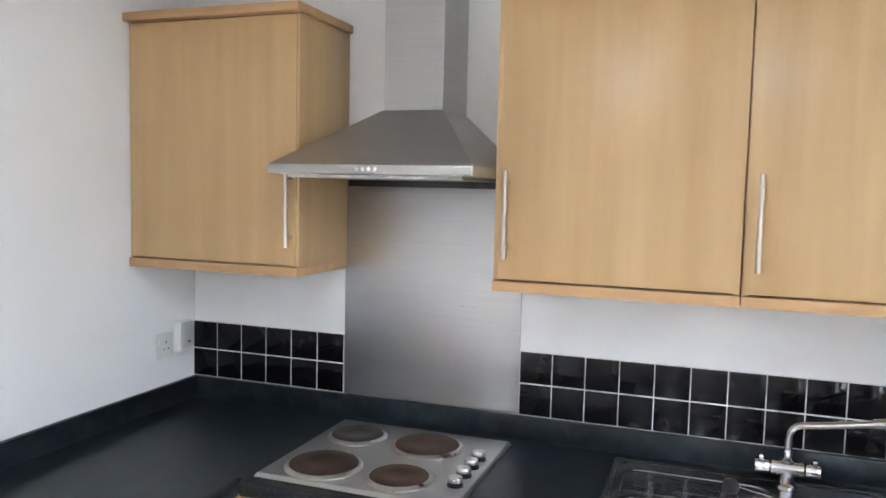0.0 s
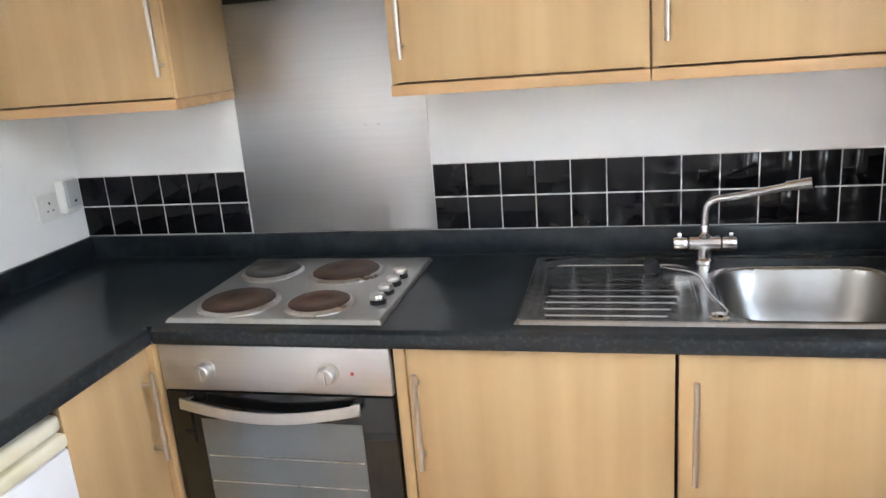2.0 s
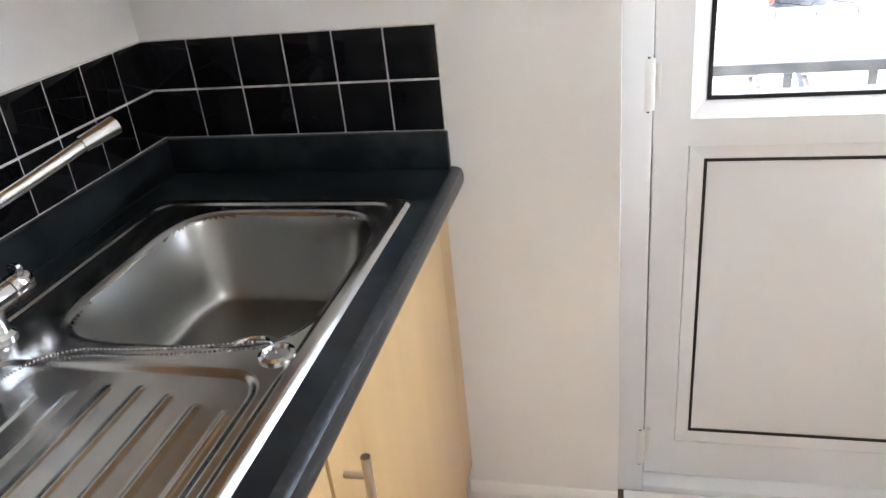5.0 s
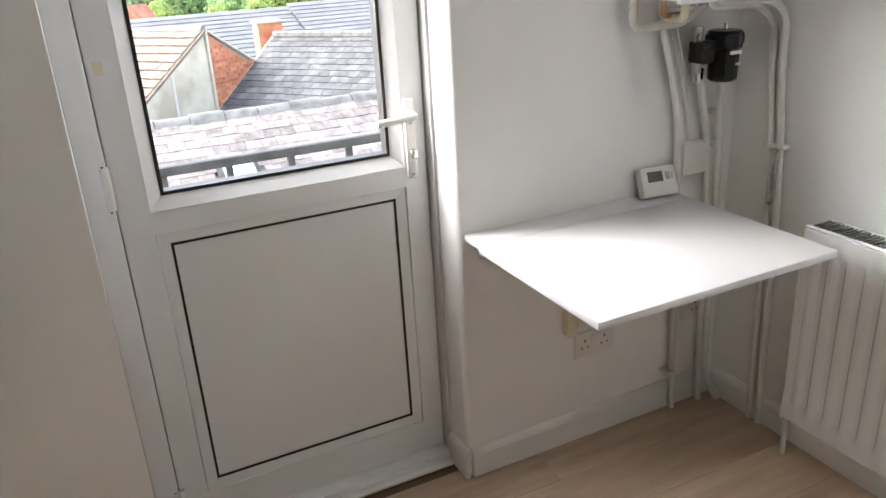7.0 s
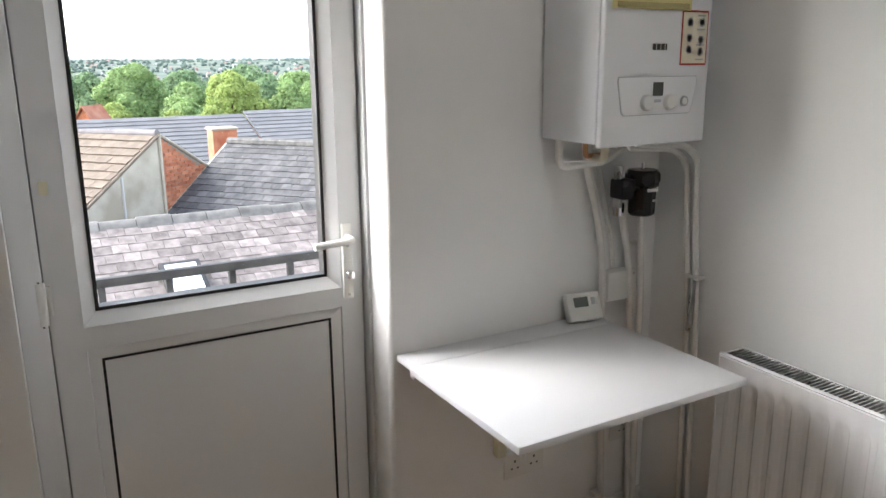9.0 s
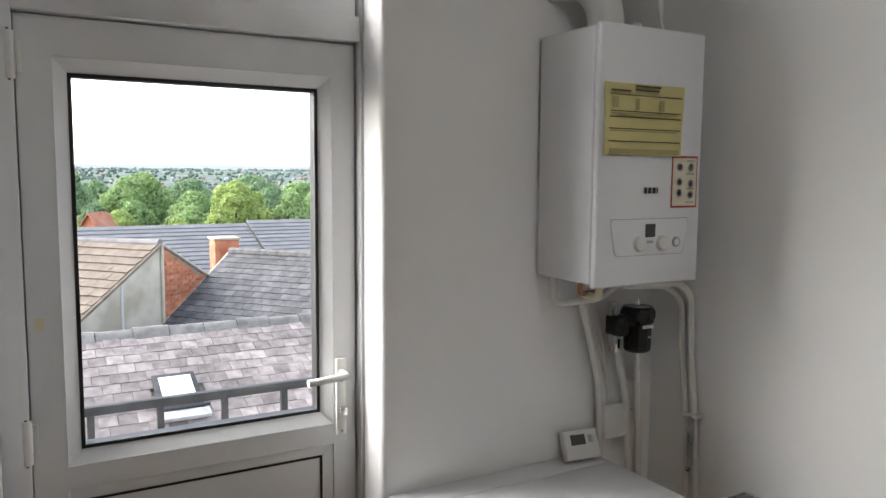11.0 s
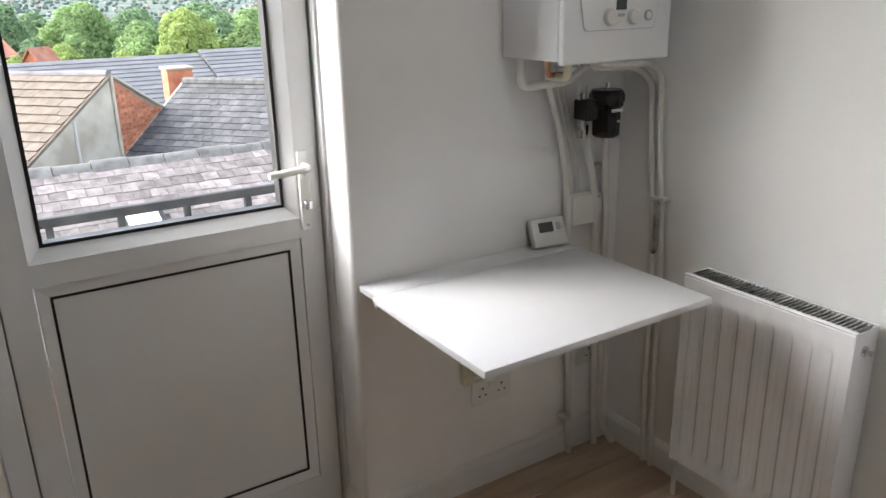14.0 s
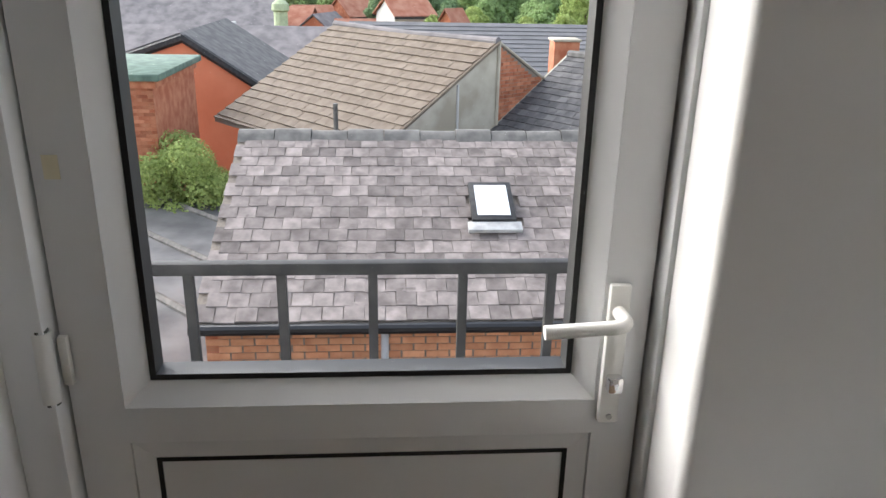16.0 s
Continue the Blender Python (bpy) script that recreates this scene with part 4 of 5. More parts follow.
# flue and papers on the top
fu = part("flue_elbow", T([(2.475, -2.4, 1.985), (2.475, -2.4, 2.07), (2.5, -2.36, 2.14), (W - 0.001, -2.3, 2.15)], 0.05, seg=24, rad=0.1), PLASTIC, bo, "white flue elbow into the wall")
part("flue_collar", lathe(bmesh.new(), (2.475, -2.4, 1.992), (0, 0, 1), [(0.062, 0), (0.062, 0.02), (0.053, 0.024), (0.05, 0.024)]), PLASTIC, bo)
part("test_cap", R((2.44, -2.47, 1.99), (2.43, -2.475, 2.03), 0.012), PLASTIC, bo)
bk = thing("boiler_manual", (2.45, -2.55, 2.0), "stack of paper manuals leaning on top of the boiler", "manual")
for i, (t, mm) in enumerate(((0, WHITEP), (0.012, INK), (0.02, WHITEP), (0.034, WHITEP))):
    part("booklet", quad_slab(bmesh.new(), [(2.38 + 0.02 * i, -2.52 - t, 2.002), (2.56, -2.52 - t, 2.002), (2.56, -2.46 - t + 0.0, 2.2), (2.38 + 0.02 * i, -2.46 - t, 2.2)], (0, -0.007, -0.001)), mm, bk, smooth=False)

# pipework below the boiler
pw = thing("boiler_pipework", (2.5, -2.5, 0), "white painted pipes running from the boiler to the floor", "pipes")
part("condensate_pipe", T([(2.53, -2.285, 1.34), (2.53, -2.285, 1.255), (2.53, -2.45, 1.26), (2.53, -2.53, 1.3), (2.53, -2.53, 1.34)], 0.0112, rad=0.03), PIPE, pw)
part("pipe", T([(2.555, -2.4, 1.335), (2.555, -2.405, 1.25), (2.563, -2.45, 1.14), (2.565, -2.49, 0.98), (2.565, -2.5, 0.8), (2.568, -2.54, 0.0)], 0.0112, rad=0.06), PIPE, pw)
part("pipe", T([(2.545, -2.545, 1.12), (2.55, -2.555, 1.06), (2.555, -2.595, 0.93), (2.555, -2.612, 0.7), (2.56, -2.65, 0.0)], 0.0112, rad=0.05), PIPE, pw)
part("pipe", T([(2.535, -2.61, 1.14), (2.545, -2.64, 0.82), (2.552, -2.66, 0.1), (2.53, -2.705, 0.0)], 0.0112, rad=0.05), PIPE, pw)
part("pipe", T([(2.47, -2.49, 1.335), (2.47, -2.49, 1.30), (2.47, -2.66, 1.29), (2.458, -2.712, 1.25), (2.45, -2.714, 1.1), (2.42, -2.714, 0.84), (2.396, -2.714, 0.0)], 0.0095, rad=0.04), PIPE, pw)
part("pipe", T([(2.42, -2.47, 1.335), (2.42, -2.47, 1.315), (2.42, -2.66, 1.305), (2.42, -2.712, 1.265), (2.415, -2.714, 1.1), (2.394, -2.714, 0.9), (2.38, -2.714, 0.7), (2.36, -2.714, 0.0)], 0.0105, rad=0.04), PIPE, pw)
part("copper_tail", T([(2.46, -2.32, 1.335), (2.46, -2.32, 1.29), (2.5, -2.42, 1.285), (2.53, -2.45, 1.28)], 0.0075, rad=0.015), COPPER, pw, "bare copper tail")
part("pipe_tail", T([(2.41, -2.345, 1.335), (2.41, -2.345, 1.285), (2.5, -2.37, 1.28)], 0.011, rad=0.02), CREAM, pw)
for y in (-2.37, -2.42, -2.46, -2.56):
    part("valve", R((2.47, y, 1.335), (2.47, y, 1.305), 0.013, seg=12), GALV, pw, "metal isolating valve")
part("filling_loop", T([(2.398, -2.704, 0.9), (2.388, -2.694, 0.88), (2.385, -2.69, 0.8), (2.392, -2.7, 0.75), (2.4, -2.7, 0.74)], 0.009, rad=0.02), GALV, pw, "braided metal filling loop")
part("loop_plate", B(2.378, 2.39, -2.7, -2.684, 0.76, 0.9, bevel=0.002), GALV, pw)
part("pipe_clip", B(2.372, 2.425, -2.73, -2.7, 0.9, 0.912, bevel=0.002), PIPE, pw)
part("pipe_clip", B(2.555, 2.59, -2.64, -2.61, 0.985, 0.997, bevel=0.002), PIPE, pw)
part("pipe_clip", B(2.555, 2.59, -2.535, -2.5, 0.135, 0.15, bevel=0.002), PIPE, pw)
for a, b in (((2.575, -2.44, 1.3), (2.58, -2.545, 0.92)), ((2.575, -2.46, 1.3), (2.58, -2.553, 0.92))):
    m = (a[0], a[1] - 0.05, 1.12)
    part("cable", T([a, m, (b[0], b[1] + 0.008, 1.0), b], 0.0035, seg=8, rad=0.06), PIPE, pw, "thin white cable")
mf = thing("magnetic_filter", (2.52, -2.56, 1.1), "black plastic magnetic system filter with valves", "filter")
part("canister", lathe(bmesh.new(), (2.5, -2.577, 1.095), (0, 0, 1), [(0.034, 0), (0.04, 0.006), (0.042, 0.085), (0.048, 0.09), (0.048, 0.13), (0.043, 0.136), (0.004, 0.137)], 10), FILTER, mf)
part("side_housing", B(2.48, 2.54, -2.535, -2.484, 1.148, 1.208, bevel=0.008), FILTER, mf)
part("valve_body", R((2.52, -2.5, 1.12), (2.52, -2.5, 1.245), 0.014), GALV, mf, "metal isolating valve")
part("vent_screw", R((2.5, -2.577, 1.23), (2.5, -2.577, 1.25), 0.006), CHROME, mf)
part("label", B(2.4555, 2.4595, -2.598, -2.558, 1.17, 1.179), PLASTIC, mf, "white print band")
part("label", B(2.4555, 2.4595, -2.596, -2.582, 1.14, 1.146), PLASTIC, mf, "small white print band")
part("collar", lathe(bmesh.new(), (2.5, -2.577, 1.196), (0, 0, 1), [(0.051, 0), (0.051, 0.022), (0.047, 0.026), (0.04, 0.026)], 8), FILTER, mf, "eight-sided black cap ring")
part("valve_tail", R((2.545, -2.53, 1.09), (2.545, -2.53, 1.13), 0.017), CHROME, mf)
jb = thing("junction_box", (2.58, -2.575, 0.81), "white plastic electrical junction box on the wall", "junction box")
part("box", B(2.55, W - 0.001, -2.624, -2.508, 0.816, 0.91, bevel=0.006), PLASTIC, jb)
part("screw", R((2.551, -2.61, 0.897), (2.548, -2.61, 0.897), 0.004), GREYP, jb)

# ---- radiator ----
rd = thing("panel_radiator", (1.96, -2.67, 0.145), "white ridged panel radiator under a metal top grille", "radiator")
RX0, RX1, RY, RZ0, RZ1 = 1.712, 2.207, -2.618, 0.146, 0.742
bm = bmesh.new()
n = 260
cols = []
for i in range(n + 1):
    x = RX0 + 0.004 + (RX1 - RX0 - 0.008) * i / n
    ph = ((x - RX0 - 0.012) / 0.0523) % 1.0
    up = step(0.1, 0.42, ph) - step(0.58, 0.9, ph)
    if x < RX0 + 0.03 or x > RX1 - 0.03:
        up = 1.0
    col = []
    for z in (RZ0, RZ0 + 0.005, RZ0 + 0.045, RZ0 + 0.06, RZ0 + 0.075, RZ1 - 0.075, RZ1 - 0.06, RZ1 - 0.045, RZ1 - 0.005, RZ1 - 0.001):
        k = 1.0 if z < RZ0 + 0.05 or z > RZ1 - 0.05 else up
        e = 0.006 if z in (RZ0, RZ1 - 0.001) else 0.0
        if RZ0 + 0.05 < z < RZ0 + 0.07 or RZ1 - 0.07 < z < RZ1 - 0.05:
            k = 0.5 + 0.5 * up
        col.append(bm.verts.new((x, RY - 0.0125 * (1 - k) - e, z)))
    cols.append(col)
for a, b in zip(cols, cols[1:]):
    for k in range(len(a) - 1):
        bm.faces.new((a[k], b[k], b[k + 1], a[k + 1]))
part("front_panel", bm, ENAMEL, rd, "ridged white steel front panel")
part("back_panel", B(RX0 + 0.004, RX1 - 0.004, -2.712, -2.7, RZ0, RZ1 - 0.004), ENAMEL, rd)
for a, b in ((RX0, RX0 + 0.0035), (RX1 - 0.0035, RX1)):
    part("side_cover", B(a, b, -2.712, RY + 0.001, RZ0, RZ1, bevel=0.001), ENAMEL, rd)
part("top_rim", B(RX0, RX1, RY - 0.016, RY + 0.001, RZ1, RZ1 + 0.003), ENAMEL, rd)
part("top_rim", B(RX0, RX1, -2.712, -2.706, RZ1, RZ1 + 0.003), ENAMEL, rd)
# black sheet added to paint the shade between the radiator panels
part("grille_shadow", B(RX0 + 0.006, RX1 - 0.006, -2.7, RY - 0.02, RZ1 - 0.04, RZ1 - 0.036), RUBBER, rd, "black sheet standing in for shade under the grille")
for i in range(38):
    x = RX0 + 0.012 + 0.0127 * i
    part("grille_bar", B(x, x + 0.0045, -2.706, RY - 0.015, RZ1 - 0.008, RZ1 + 0.002), GALV, rd)
part("bleed_valve", lathe(bmesh.new(), (RX0, -2.66, RZ1 - 0.05), (-1, 0, 0), [(0.014, 0), (0.014, 0.004), (0.007, 0.006), (0.007, 0.018)], 12), CHROME, rd, "chrome bleed valve")
vb = part("valve", R((RX1 + 0.012, -2.66, 0.165), (RX1 + 0.012, -2.66, 0.205), 0.011, seg=10), GALV, rd, "metal lockshield valve")
part("tail_pipe", T([(RX1 - 0.01, -2.66, 0.19), (RX1 + 0.012, -2.66, 0.185), (RX1 + 0.004, -2.655, 0.0)], 0.008, rad=0.01), PIPE, rd)
for x in (1.8, 2.1):
    part("wall_bracket", B(x, x + 0.03, -D + 0.001, -2.712, 0.25, 0.7), GALV, rd)

# ---- ceiling lamp ----
cl = thing("ceiling_light", (LX, LYY, H), "plain round white ceiling light, switched on", "ceiling light")
part("base", lathe(bmesh.new(), (LX, LYY, H - 0.0005), (0, 0, -1), [(0.15, 0), (0.15, 0.02), (0.14, 0.024)], 40), PLASTIC, cl)
part("diffuser", lathe(bmesh.new(), (LX, LYY, H - 0.024), (0, 0, -1), [(0.138, 0), (0.134, 0.03), (0.11, 0.055), (0.06, 0.07), (0.005, 0.074)], 40), SKIN, cl, "glowing opal diffuser")


# ---- outdoors ----
GZ = -5.6
structure("ground", B(-900, 1500, -1500, 1500, GZ - 0.5, GZ), FIELD, "fields and grass reaching the horizon")
structure("pavement", B(2.9, 36, -24, 24, GZ, GZ + 0.02), ASPHALT, "asphalt yard between the houses")
own = thing("flat_block", (1.2, -1.4, GZ), "brick house below the flat", "house")
part("wall", B(-3, W + TH, -8, 6, GZ + 0.02, -0.21), MORTAR, own)

rl = thing("balcony_railing", (3.49, -1.4, 0), "dark grey painted metal balcony railing outside the door", "railing")
part("deck", B(W + TH + 0.001, 3.53, -2.9, 0.1, -0.08, -0.03), RAILM, rl)
part("top_rail", B(3.475, 3.505, -2.9, 0.1, 0.83, 0.86, bevel=0.003), RAILM, rl)
part("bottom_rail", B(3.478, 3.502, -2.9, 0.1, 0.06, 0.085, bevel=0.003), RAILM, rl)
for i in range(-8, 6):
    y = -1.161 + 0.2145 * i
    part("baluster", B(3.479, 3.501, y - 0.011, y + 0.011, 0.085, 0.83), RAILM, rl)
part("post", B(3.47, 3.51, -2.9, -2.86, -0.03, 0.85), RAILM, rl)
part("post", B(3.47, 3.51, 0.06, 0.1, -0.03, 0.85), RAILM, rl)

# near slate-roofed building
EX, EZ, RX, RZ = 8.3, -1.6, 11.2, -0.42
NY0, NY1 = 0.43, -7.0
nb = thing("slate_roofed_outbuilding", (9.8, -3.3, GZ), "brick building with a weathered slate roof and skylight", "building")
part("wall", B(EX + 0.14, EX + 0.36, NY1, NY0 - 0.08, GZ, EZ - 0.06), MORTAR, nb)
part("wall", B(2 * RX - EX - 0.3, 2 * RX - EX - 0.1, NY1, NY0 - 0.08, GZ, EZ - 0.06), MORTAR, nb)
sl = (RZ - EZ) / (RX - EX)
bm = bmesh.new()
hull(bm, [(EX + 0.14, NY0 - 0.08, GZ), (2 * RX - EX - 0.1, NY0 - 0.08, GZ), (2 * RX - EX - 0.1, NY0 - 0.08, EZ), (RX, NY0 - 0.08, RZ - 0.1), (EX + 0.14, NY0 - 0.08, EZ - 0.06)],
     [(EX + 0.14, NY0 - 0.2, GZ), (2 * RX - EX - 0.1, NY0 - 0.2, GZ), (2 * RX - EX - 0.1, NY0 - 0.2, EZ), (RX, NY0 - 0.2, RZ - 0.1), (EX + 0.14, NY0 - 0.2, EZ - 0.06)])
part("gable_wall", bm, BRICK_J, nb, smooth=False)
rf = part("roof", quad_slab(bmesh.new(), [(EX, NY0, EZ - 0.04), (RX, NY0, RZ - 0.04), (RX, NY1, RZ - 0.04), (EX, NY1, EZ - 0.04)], (0, 0, -0.05)), MORTAR, nb, smooth=False)
part("roof", quad_slab(bmesh.new(), [(2 * RX - EX, NY0, EZ - 0.04), (RX, NY0, RZ - 0.04), (RX, NY1, RZ - 0.04), (2 * RX - EX, NY1, EZ - 0.04)], (0, 0, -0.05)), SLATE2, nb, smooth=False)
part("gutter", T([(EX - 0.03, NY0 + 0.02, EZ - 0.08), (EX - 0.03, NY1, EZ - 0.08)], 0.055, seg=10), BLACK, nb, "black plastic gutter")
part("downpipe", T([(EX + 0.1, -1.36, EZ - 0.1), (EX + 0.1, -1.36, GZ)], 0.04, seg=10), GREYP, nb, "grey downpipe")
ridge_mesh = None
for i in range(17):
    bm = bmesh.new()
    prof = [(-0.17, -0.09), (-0.1, -0.01), (-0.04, 0.03), (0.04, 0.03), (0.1, -0.01), (0.17, -0.09)]
    y = NY0 - 0.445 * i
    dz = 0.012 * math.sin(i * 2.3)
    hull(bm, [(RX + a, y, RZ + b + dz) for a, b in prof], [(RX + a, y - 0.436, RZ + b + dz) for a, b in prof])
    part("ridge_tile", bm, RIDGE, rf)


def on_roof(x):
    return EZ + sl * (x - EX)


tilt = math.degrees(math.atan(sl))
sw = part("roof_window", B(-0.33, 0.33, -0.24, 0.24, 0.0, 0.075, bevel=0.008), RAILM, rf, "grey roof window frame")
sw.matrix_basis = Matrix.Translation(Vector((9.83, -2.54, on_roof(9.83) + 0.03)) - Vector(nb["at"])) @ pose(0, 0, 0, 0, -tilt, 0) @ Matrix.Translation(Vector(nb["at"]))
part("pane", B(-0.26, 0.26, -0.18, 0.18, 0.076, 0.082), SKYL, sw, "glass coloured pale for its sky reflection")
fs = part("flashing", B(-0.47, -0.335, -0.29, 0.29, 0.0, 0.05, bevel=0.005), LEAD, sw, "white lead flashing")

# rotated terrace behind it
U, V = Vector((0.777, 0.629, 0)), Vector((-0.629, 0.777, 0))
EYE = Vector((1.4, -1.18, 1.545))


def far(x, y, z, k=1.3):
    return EYE + (Vector((x, y, z)) - EYE) * k


PITCH = 0.57
G = Vector((17.6, -3.63, 0.13))
th2 = thing("brown_tiled_house", (G.x, G.y, GZ), "house with a brown concrete tiled roof and rendered gable", "house")
LEN, DOWN = 5.7, 3.5
DZ = Vector((0, 0, -1))


def roof_rows(o, u, v, length, down, pitch, row, w, thick, jitter, rng):
    """Overlapping tiles on a slope: o its upper corner, u along the ridge, v down the slope in plan."""
    bm = bmesh.new()
    dn = (v + DZ * pitch)
    k = math.hypot(1, pitch)
    nrm = u.cross(dn).normalized()
    if nrm.z < 0:
        nrm = -nrm
    step_s = row / k
    i = 0
    while i * step_s < down:
        s0, s1 = i * step_s, min((i + 1.12) * step_s, down)
        a = -w * (0.5 if i % 2 else 0.0)
        while a < length:
            a0, a1 = max(a + 0.004, 0), min(a + w - 0.004, length)
            if a1 - a0 > 0.02:
                j = rng.uniform(-jitter, jitter)
                j2 = rng.uniform(0.85, 1.15) * thick
                p = [o + u * a0 + dn * s0, o + u * a1 + dn * s0, o + u * a1 + dn * (s1 + j * step_s), o + u * a0 + dn * (s1 + j * step_s)]
                lift = [0.002, 0.002, j2, j2]
                top = [q + nrm * (l + 0.012) for q, l in zip(p, lift)]
                bot = [q + nrm * max(0.0, l - 0.012) for q, l in zip(p, lift)]
                hull(bm, bot, top)
            a += w
        i += 1
    return bm


rg = random.Random(11)
rf2 = part("roof", quad_slab(bmesh.new(), [G, G + U * LEN, G + U * LEN + (V + DZ * PITCH) * DOWN, G + (V + DZ * PITCH) * DOWN], (0, 0, -0.08)), MORTAR, th2, smooth=False)
tagged(part("roof_tiles", roof_rows(G, U, V, LEN, DOWN, PITCH, 0.26, 0.33, 0.035, 0.03, rg), BROWN, rf2, "worn brown concrete roof tiles", smooth=False), kind="stuff")
part("roof", quad_slab(bmesh.new(), [G, G + U * LEN, G + U * LEN + (-V + DZ * PITCH) * 4, G + (-V + DZ * PITCH) * 4], (0, 0, -0.08)), SLATE2, th2, smooth=False)
part("ridge", T([G + Vector((0, 0, 0.02)), G + U * LEN * 0.5 + Vector((0, 0, -0.03)), G + U * LEN + Vector((0, 0, 0.02))], 0.085, seg=10), SLATE_FAR, th2, "grey ridge tiles")
base = GZ - G.z
lo = Vector((0, 0, base))
a0 = -U * 0.03
bm = bmesh.new()
f = [G + a0, G + a0 + (V + DZ * PITCH) * DOWN, G + a0 + V * DOWN + lo, G + a0 + lo]
part("gable_wall", quad_slab(bm, [p - Vector((0, 0, 0.05)) for p in f], U * 0.2), RENDER, th2, "grey weathered cement render", smooth=False)
bm = bmesh.new()
f = [G + a0, G + a0 + (-V + DZ * PITCH) * 3.2, G + a0 - V * 3.2 + lo, G + a0 + lo]
part("brick_gable", quad_slab(bm, [p - Vector((0, 0, 0.05)) for p in f], U * 0.2), MORTAR, th2, "red brick gable half", smooth=False)
bm = bmesh.new()
rr = 0
z = 0.03
while z < 2.6:
    c0 = 0.02
    s = -0.12 * (rr % 2)
    while s < 3.1:
        p0, p1 = max(s, 0.015), s + 0.225
        if PITCH * p1 < z + 0.02 and p1 > p0:
            o = G + a0 - U * 0.012
            q = [o - V * p0 - Vector((0, 0, z)), o - V * p1 - Vector((0, 0, z)), o - V * p1 - Vector((0, 0, z + 0.065)), o - V * p0 - Vector((0, 0, z + 0.065))]
            quad_slab(bm, q, U * 0.02)
        s += 0.235
    z += 0.075
    rr += 1
tagged(part("brickwork", bm, BRICK_J, th2, "weathered red bricks", smooth=False), kind="stuff")
part("verge", T([G - U * 0.05, G - U * 0.05 + (V + DZ * PITCH) * DOWN], 0.035, seg=6), BROWN, th2, "mortared verge")
part("verge", T([G - U * 0.05, G - U * 0.05 + (-V + DZ * PITCH) * 3.2], 0.03, seg=6), RENDER, th2, "pale mortar verge")
part("corner_strip", T([G - U * 0.06 + V * 0.02, G - U * 0.06 + V * 0.02 + Vector((0, 0, -2.5))], 0.035, seg=6), RENDER, th2)
part("render_joint", T([G - U * 0.04 + V * 1.15 + Vector((0, 0, -0.75)), G - U * 0.04 + V * 1.15 + Vector((0, 0, -2.6))], 0.03, seg=6), WHITEW, th2)
vp = far(13.2, -0.55, -0.75)
part("vent_pipe", T([vp + Vector((0, 0, -0.8)), vp + Vector((0, 0, 0.45))], 0.05, seg=8), RIDGE, th2, "grey vent pipe")

# slate house beside it
S0 = Vector((19.0, -5.44, -0.25))
sh = thing("slate_roofed_house", (S0.x, S0.y, GZ), "terraced house with a dark slate roof and brick chimney", "house")
part("roof", quad_slab(bmesh.new(), [S0, S0 - U * 12, S0 - U * 12 + (V + DZ * PITCH) * 4.5, S0 + (V + DZ * PITCH) * 4.5], (0, 0, -0.08)), MORTAR, sh, smooth=False)
tagged(part("roof_slates", roof_rows(S0, -U, V, 12, 4.5, PITCH, 0.2, 0.24, 0.018, 0.04, rg), SLATE2, sh, "dark grey roof slates", smooth=False), kind="stuff")
part("roof", quad_slab(bmesh.new(), [S0, S0 - U * 12, S0 - U * 12 + (-V + DZ * PITCH) * 4, S0 + (-V + DZ * PITCH) * 4], (0, 0, -0.08)), SLATE2, sh, smooth=False)
part("wall", quad_slab(bmesh.new(), [S0 + V * 4.2 + DZ * 2.5, S0 - U * 12 + V * 4.2 + DZ * 2.5, S0 - U * 12 + V * 4.2 + lo, S0 + V * 4.2 + lo], -V * 0.2), BRICK_J, sh, smooth=False)
part("ridge", T([S0 + Vector((0, 0, 0.02)), S0 - U * 12 + Vector((0, 0, 0.02))], 0.1, seg=8), RIDGE, sh, "grey ridge tiles")
part("verge", T([S0 + U * 0.02, S0 + U * 0.02 + (V + DZ * PITCH) * 4.5], 0.035, seg=6), RENDER, sh, "pale mortar verge")
C = far(16.0, -4.6, 0.36)
chm = part("chimney", B(C.x - 0.3, C.x + 0.3, C.y - 0.3, C.y + 0.3, C.z - 1.6, C.z - 0.06), BRICK_J, sh, "red brick chimney stack", smooth=False)
part("chimney_cap", B(C.x - 0.34, C.x + 0.34, C.y - 0.34, C.y + 0.34, C.z - 0.06, C.z, bevel=0.02), RENDER, chm)


